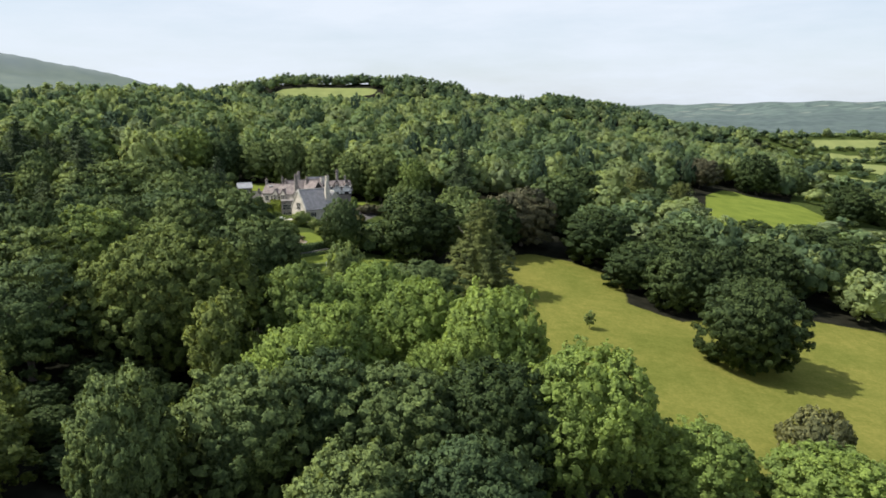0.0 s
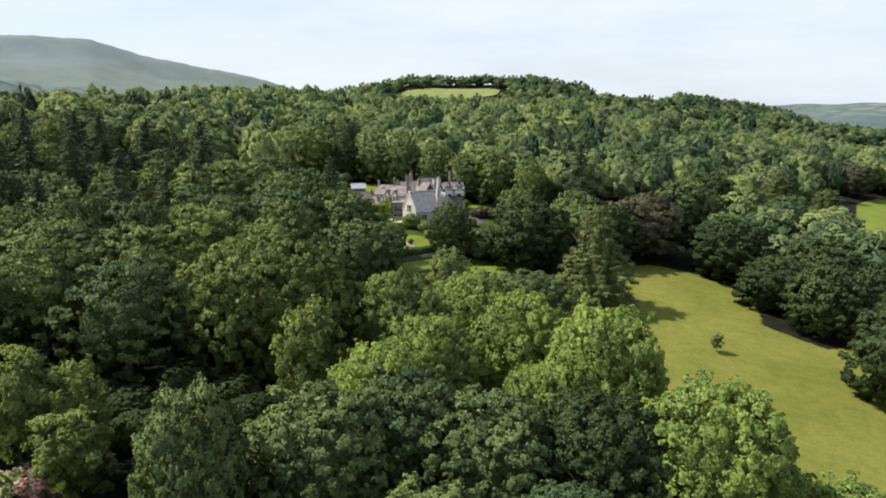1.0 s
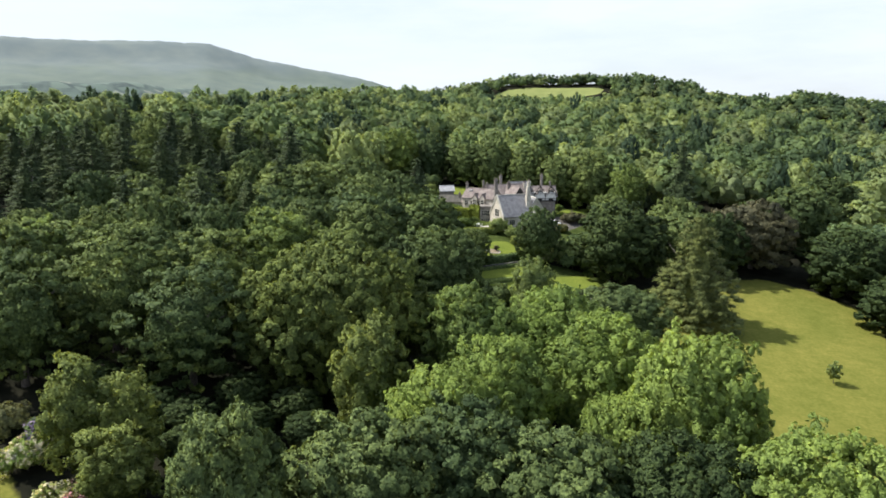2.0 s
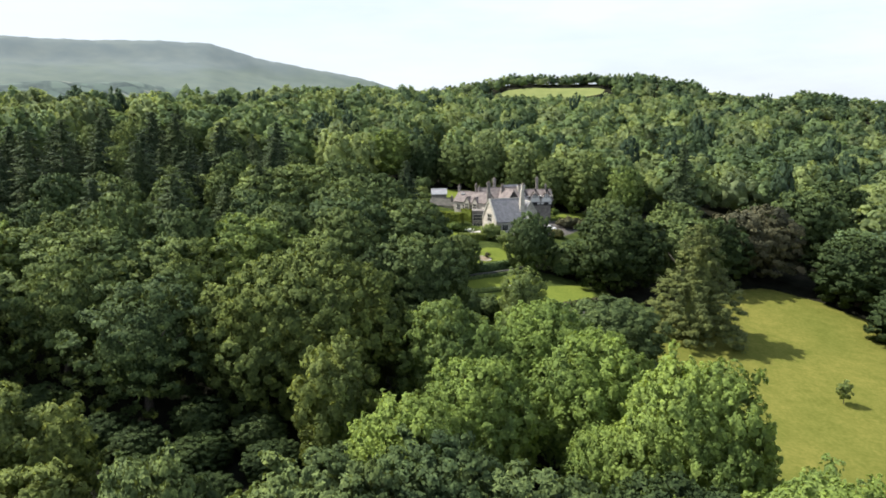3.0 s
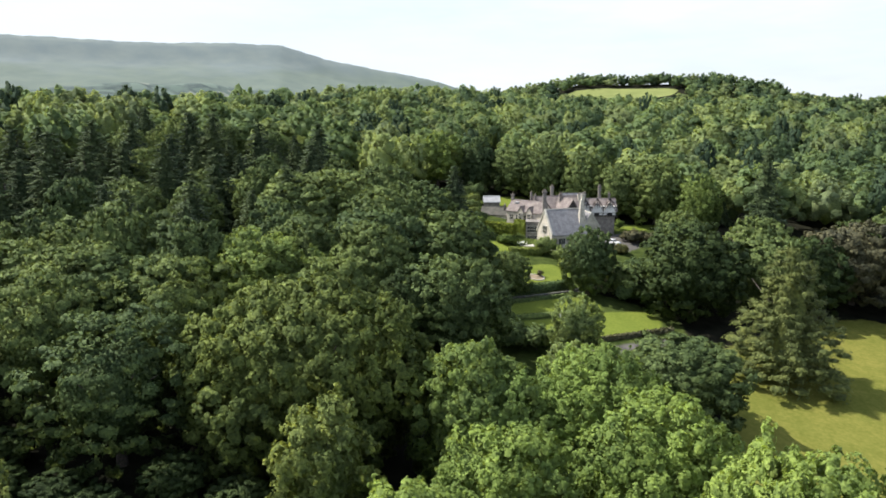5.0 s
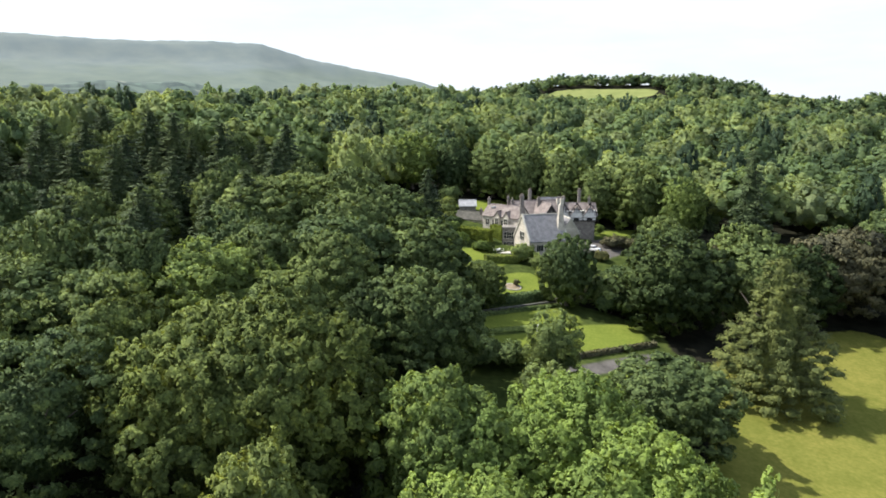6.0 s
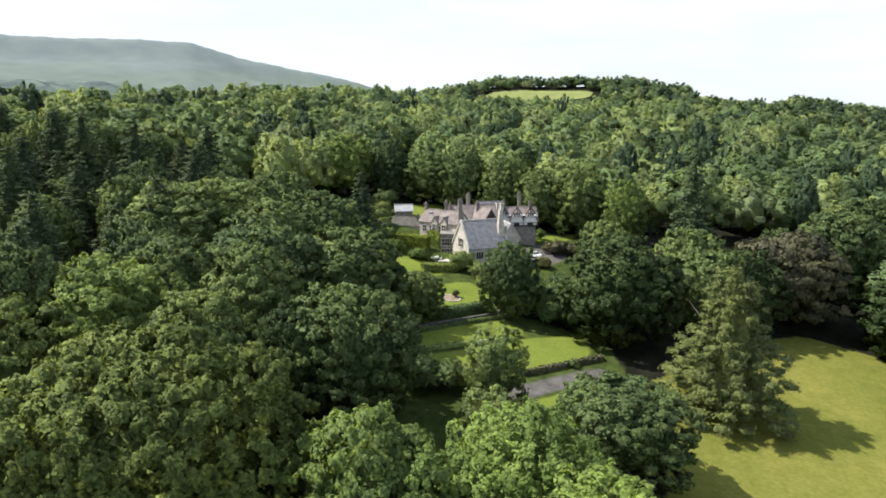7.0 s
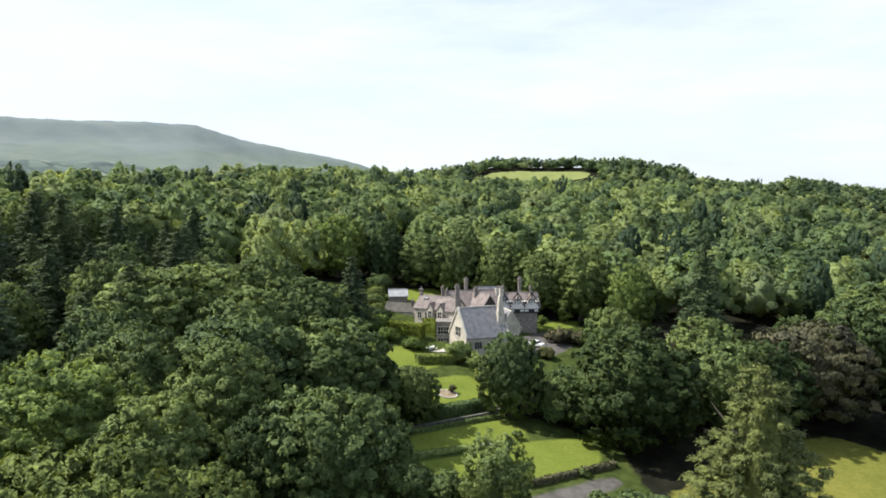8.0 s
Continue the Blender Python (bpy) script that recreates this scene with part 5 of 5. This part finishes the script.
for x, y, R, h, tone in ((-66, 272, 2.6, 3.2, "larch"), (-64.5, 266, 2.4, 2.6, "birch"), (-68, 281, 3.6, 5.0, "oak"), (-61, 257.5, 2.2, 2.6, "larch"), (-58, 253, 2.4, 2.8, "oak"), (-56.5, 249, 2.2, 2.4, "hedge"), (-72, 247, 3.2, 4.0, "birch")):
    leafy("bush", "loose garden shrub on the bank above the lawns", "bush", x, y, R, h, LEAF[tone], (18, 7, 14), 0.2)
leafy("topiary_bush", "broad clipped bright-green bush beyond the cedar", "bush", 27.5, 257.0, 3.4, 4.0, LEAF["hedge"], (18, 7, 14), 0.2)
WHITE_BLOOM = foliage("cream rhododendron flowers", (0.5, 0.48, 0.36), (0.6, 0.58, 0.45))
PINK_BLOOM = foliage("pink rhododendron flowers", (0.32, 0.17, 0.22), (0.38, 0.2, 0.26))
PURPLE_BLOOM = foliage("purple rhododendron flowers", (0.24, 0.2, 0.36), (0.3, 0.24, 0.42))
leafy("rhododendron", "rhododendron bush in cream flower at the paddock's edge", "bush", -66.6, 87.6, 3.4, 4.2, LEAF["ash"], flowers=WHITE_BLOOM, share=0.4)
leafy("rhododendron", "rhododendron bush in purple flower at the paddock's edge", "bush", -67.8, 92.2, 3.4, 4.6, LEAF["oak"], flowers=PURPLE_BLOOM, share=0.4)
leafy("rhododendron", "rhododendron bush in cream flower at the paddock's edge", "bush", -57.6, 82.2, 3.0, 3.8, LEAF["larch"], flowers=WHITE_BLOOM, share=0.4)
leafy("rhododendron", "rhododendron bush in dusky pink flower", "bush", -53.6, 83.6, 3.8, 4.6, LEAF["copper"], flowers=PINK_BLOOM, share=0.6)
leafy("bush", "grey-green bush at the paddock's edge", "bush", -75.0, 92.4, 3.4, 4.2, LEAF["shrub"])


def sapling(x, y, h):
    tree = tagged(empty("sapling", pose(x, y, float(ground_z(x, y)))), "thin young tree standing alone on the dry meadow", "tree")
    r = np.random.default_rng(3)
    v, q, t, nor = broad_crown(r, 1.35, h, 1.0, 22, 6, 14, 0.13, 0.5, -0.8, 0.26, spread=0.8, boughs=5, inner=0.5, core_size=0.4)
    raw("crown", v, q, t, [LEAF["birch"]], tree, normals=nor)
    wood_of(tree, r, h, 1.1, 1.4, 6, 0.07)


sapling(44.2, 167.0, 4.4)


def terrace():
    bm = bmesh.new()
    box_into(bm, (-4.6, -4.2, -0.6), (4.2, 5.5, 0.35), Matrix())
    ob = part("terrace", bm, PAVING)
    ob.matrix_world = pose(-41.0, 240.2, 15.6, 0, 0, 12)
    tagged(ob, "pale stone-paved terrace in front of the house", "terrace", kind="structure")


terrace()


def garden_table(x, y, z, turn):
    t = tagged(empty("garden_table", pose(x, y, z, 0, 0, turn)), "white garden table on the paved terrace", "table")
    bm = bmesh.new()
    bmesh.ops.create_cone(bm, cap_ends=True, segments=20, radius1=0.62, radius2=0.65, depth=0.05, matrix=Matrix.Translation((0, 0, 0.72)))
    part("tabletop", bm, WHITE, t)
    for a in range(4):
        bm = bmesh.new()
        box_into(bm, (0.36, -0.025, 0), (0.41, 0.025, 0.7), pose(0, 0, 0, 0, 0, 45 + 90 * a))
        part("leg", bm, WHITE, t)


def garden_chair(x, y, z, turn):
    c = tagged(empty("garden_chair", pose(x, y, z, 0, 0, turn)), "white garden chair on the paved terrace", "chair", "terrace chairs")
    for name, a, b in (("seat", (-0.24, -0.24, 0.42), (0.24, 0.24, 0.46)), ("backrest", (-0.24, 0.2, 0.5), (0.24, 0.24, 0.9)),
                       ("leg", (-0.23, -0.23, 0), (-0.19, -0.19, 0.42)), ("leg", (0.19, -0.23, 0), (0.23, -0.19, 0.42)),
                       ("leg", (-0.23, 0.19, 0), (-0.19, 0.23, 0.5)), ("leg", (0.19, 0.19, 0), (0.23, 0.23, 0.5))):
        bm = bmesh.new()
        box_into(bm, a, b)
        part(name, bm, WHITE, c)
    return c


garden_table(-41.0, 237.6, 15.95, 20)
chair = garden_chair(-41.0, 238.6, 15.95, 0)
for dx, dy, a in ((-1.05, 0, 90), (1.05, 0, 270), (0, -1.0, 180)):
    copy_thing(chair, pose(-41.0 + dx, 237.6 + dy, 15.95, 0, 0, a))


def lawn_frame(x, y):
    """A white tubular frame on the lawn."""
    z = float(ground_z(x, y))
    f = tagged(empty("garden_goal", pose(x, y, z, 0, 0, 15)), "small white tubular goal frame on the lower lawn", "goal")
    for name, pts in (("post", [(-1.2, 0, -0.1), (-1.2, 0, 1.5)]), ("post", [(1.2, 0, -0.1), (1.2, 0, 1.5)]), ("crossbar", [(-1.2, 0, 1.5), (1.2, 0, 1.5)]),
                      ("stay", [(-1.2, 0, 1.5), (-1.2, 1.2, 0)]), ("stay", [(1.2, 0, 1.5), (1.2, 1.2, 0)])):
        v, q = tube(pts, [0.06, 0.06], 6)
        raw(name, v, q, None, [WHITE], f)


lawn_frame(-20.4, 192.6)


def car(x, y, turn, label):
    """A small hatchback: shaped body, cabin glass, bumpers, lamps and four wheels."""
    c = tagged(empty("car", pose(x, y, float(ground_z(x, y)) + 0.02, 0, 0, turn)), label, "car")
    m = Matrix.Rotation(radians(90), 4, "Z")
    bm = bmesh.new()
    prism_into(bm, [(-2.0, 0.3), (2.0, 0.3), (2.05, 0.62), (1.9, 0.85), (1.0, 0.98), (-1.9, 1.0), (-2.02, 0.7)], -0.86, 0.86, Matrix())
    bmesh.ops.recalc_face_normals(bm, faces=bm.faces)
    bmesh.ops.bevel(bm, geom=bm.edges[:], offset=0.06, segments=2, affect="EDGES")
    body = part("body", bm, CAR_PAINT, c)
    bm = bmesh.new()
    prism_into(bm, [(-1.75, 0.99), (0.95, 0.97), (0.3, 1.42), (-1.35, 1.45)], -0.74, 0.74, Matrix())
    bmesh.ops.recalc_face_normals(bm, faces=bm.faces)
    part("cabin_glass", bm, GLASS, c, "dark glass")
    bm = bmesh.new()
    prism_into(bm, [(-1.4, 1.44), (0.32, 1.41), (0.2, 1.5), (-1.3, 1.52)], -0.7, 0.7, Matrix())
    bmesh.ops.recalc_face_normals(bm, faces=bm.faces)
    part("roof", bm, CAR_PAINT, c)
    for s in (-1, 1):
        bm = bmesh.new()
        box_into(bm, (1.96, s * 0.62 - 0.16, 0.62), (2.06, s * 0.62 + 0.16, 0.78))
        part("headlight", bm, GLASS, c, "clear headlight")
    for wx in (-1.25, 1.3):
        for wy in (-0.82, 0.82):
            bm = bmesh.new()
            bmesh.ops.create_cone(bm, cap_ends=True, segments=18, radius1=0.31, radius2=0.31, depth=0.2, matrix=Matrix.Translation((wx, wy, 0.31)) @ Matrix.Rotation(radians(90), 4, "X"))
            wheel = part("wheel", bm, RUBBER, c)
            bm = bmesh.new()
            bmesh.ops.create_cone(bm, cap_ends=True, segments=14, radius1=0.19, radius2=0.19, depth=0.22, matrix=Matrix.Translation((wx, wy, 0.31)) @ Matrix.Rotation(radians(90), 4, "X"))
            part("rim", bm, CHROME, wheel)
    return c


car(-18.9, 254.2, -28, "white hatchback parked on the gravel drive")


def round_bed(x, y, R):
    """A round stone-edged flower bed on the upper lawn."""
    z = float(ground_z(x, y))
    bed = tagged(empty("flower_bed", pose(x, y, z, 0, 0, 0)), "round stone-edged flower bed on the upper lawn", "flower bed")
    ring = []
    for i in range(22):
        a = 2 * math.pi * i / 22
        dz = float(ground_z(x + R * math.cos(a), y + R * math.sin(a))) - z
        if i == 0:
            bm = bmesh.new()
            box_into(bm, (-0.17, -0.21 * R / 1.6, -0.2), (0.17, 0.21 * R / 1.6, 0.16))
            bmesh.ops.bevel(bm, geom=bm.edges[:], offset=0.03, segments=1, affect="EDGES")
            stone = part("edging_stone", bm, PAVING, bed)
        else:
            stone = new("edging_stone", ring[0].data)
            stone.parent = bed
        stone.matrix_basis = pose(R * math.cos(a), R * math.sin(a), dz, 0, 0, math.degrees(a))
        ring.append(stone)
    rr = np.random.default_rng(5)
    bm = bmesh.new()
    hub = bm.verts.new((0, 0, 0.22))
    rim = [bm.verts.new((R * math.cos(2 * math.pi * i / 22), R * math.sin(2 * math.pi * i / 22), ring[i].matrix_basis.translation.z + 0.05)) for i in range(22)]
    for i in range(22):
        bm.faces.new((hub, rim[i], rim[(i + 1) % 22]))
    part("soil", bm, SOIL, bed, "tan dry soil")


SOIL = surface("dry soil", (0.2, 0.155, 0.1), (0.3, 0.24, 0.16), 2.0, 0.95, 9, 0.03)
round_bed(-31.6, 213.6, 1.9)


def stone_steps(x, y, turn, n, width):
    """Garden steps up the bank between the lawns."""
    z = float(ground_z(x, y)) - 0.1
    flight = tagged(empty("garden_steps", pose(x, y, z, 0, 0, turn)), "short flight of worn stone steps in the garden bank", "steps")
    for i in range(n):
        bm = bmesh.new()
        box_into(bm, (-width / 2, 0.36 * i, -0.3), (width / 2, 0.36 * i + 0.42, 0.17 * (i + 1)))
        bmesh.ops.bevel(bm, geom=bm.edges[:], offset=0.025, segments=1, affect="EDGES")
        part("step", bm, PAVING, flight)


stone_steps(-20.4, 208.6, 35, 6, 1.8)
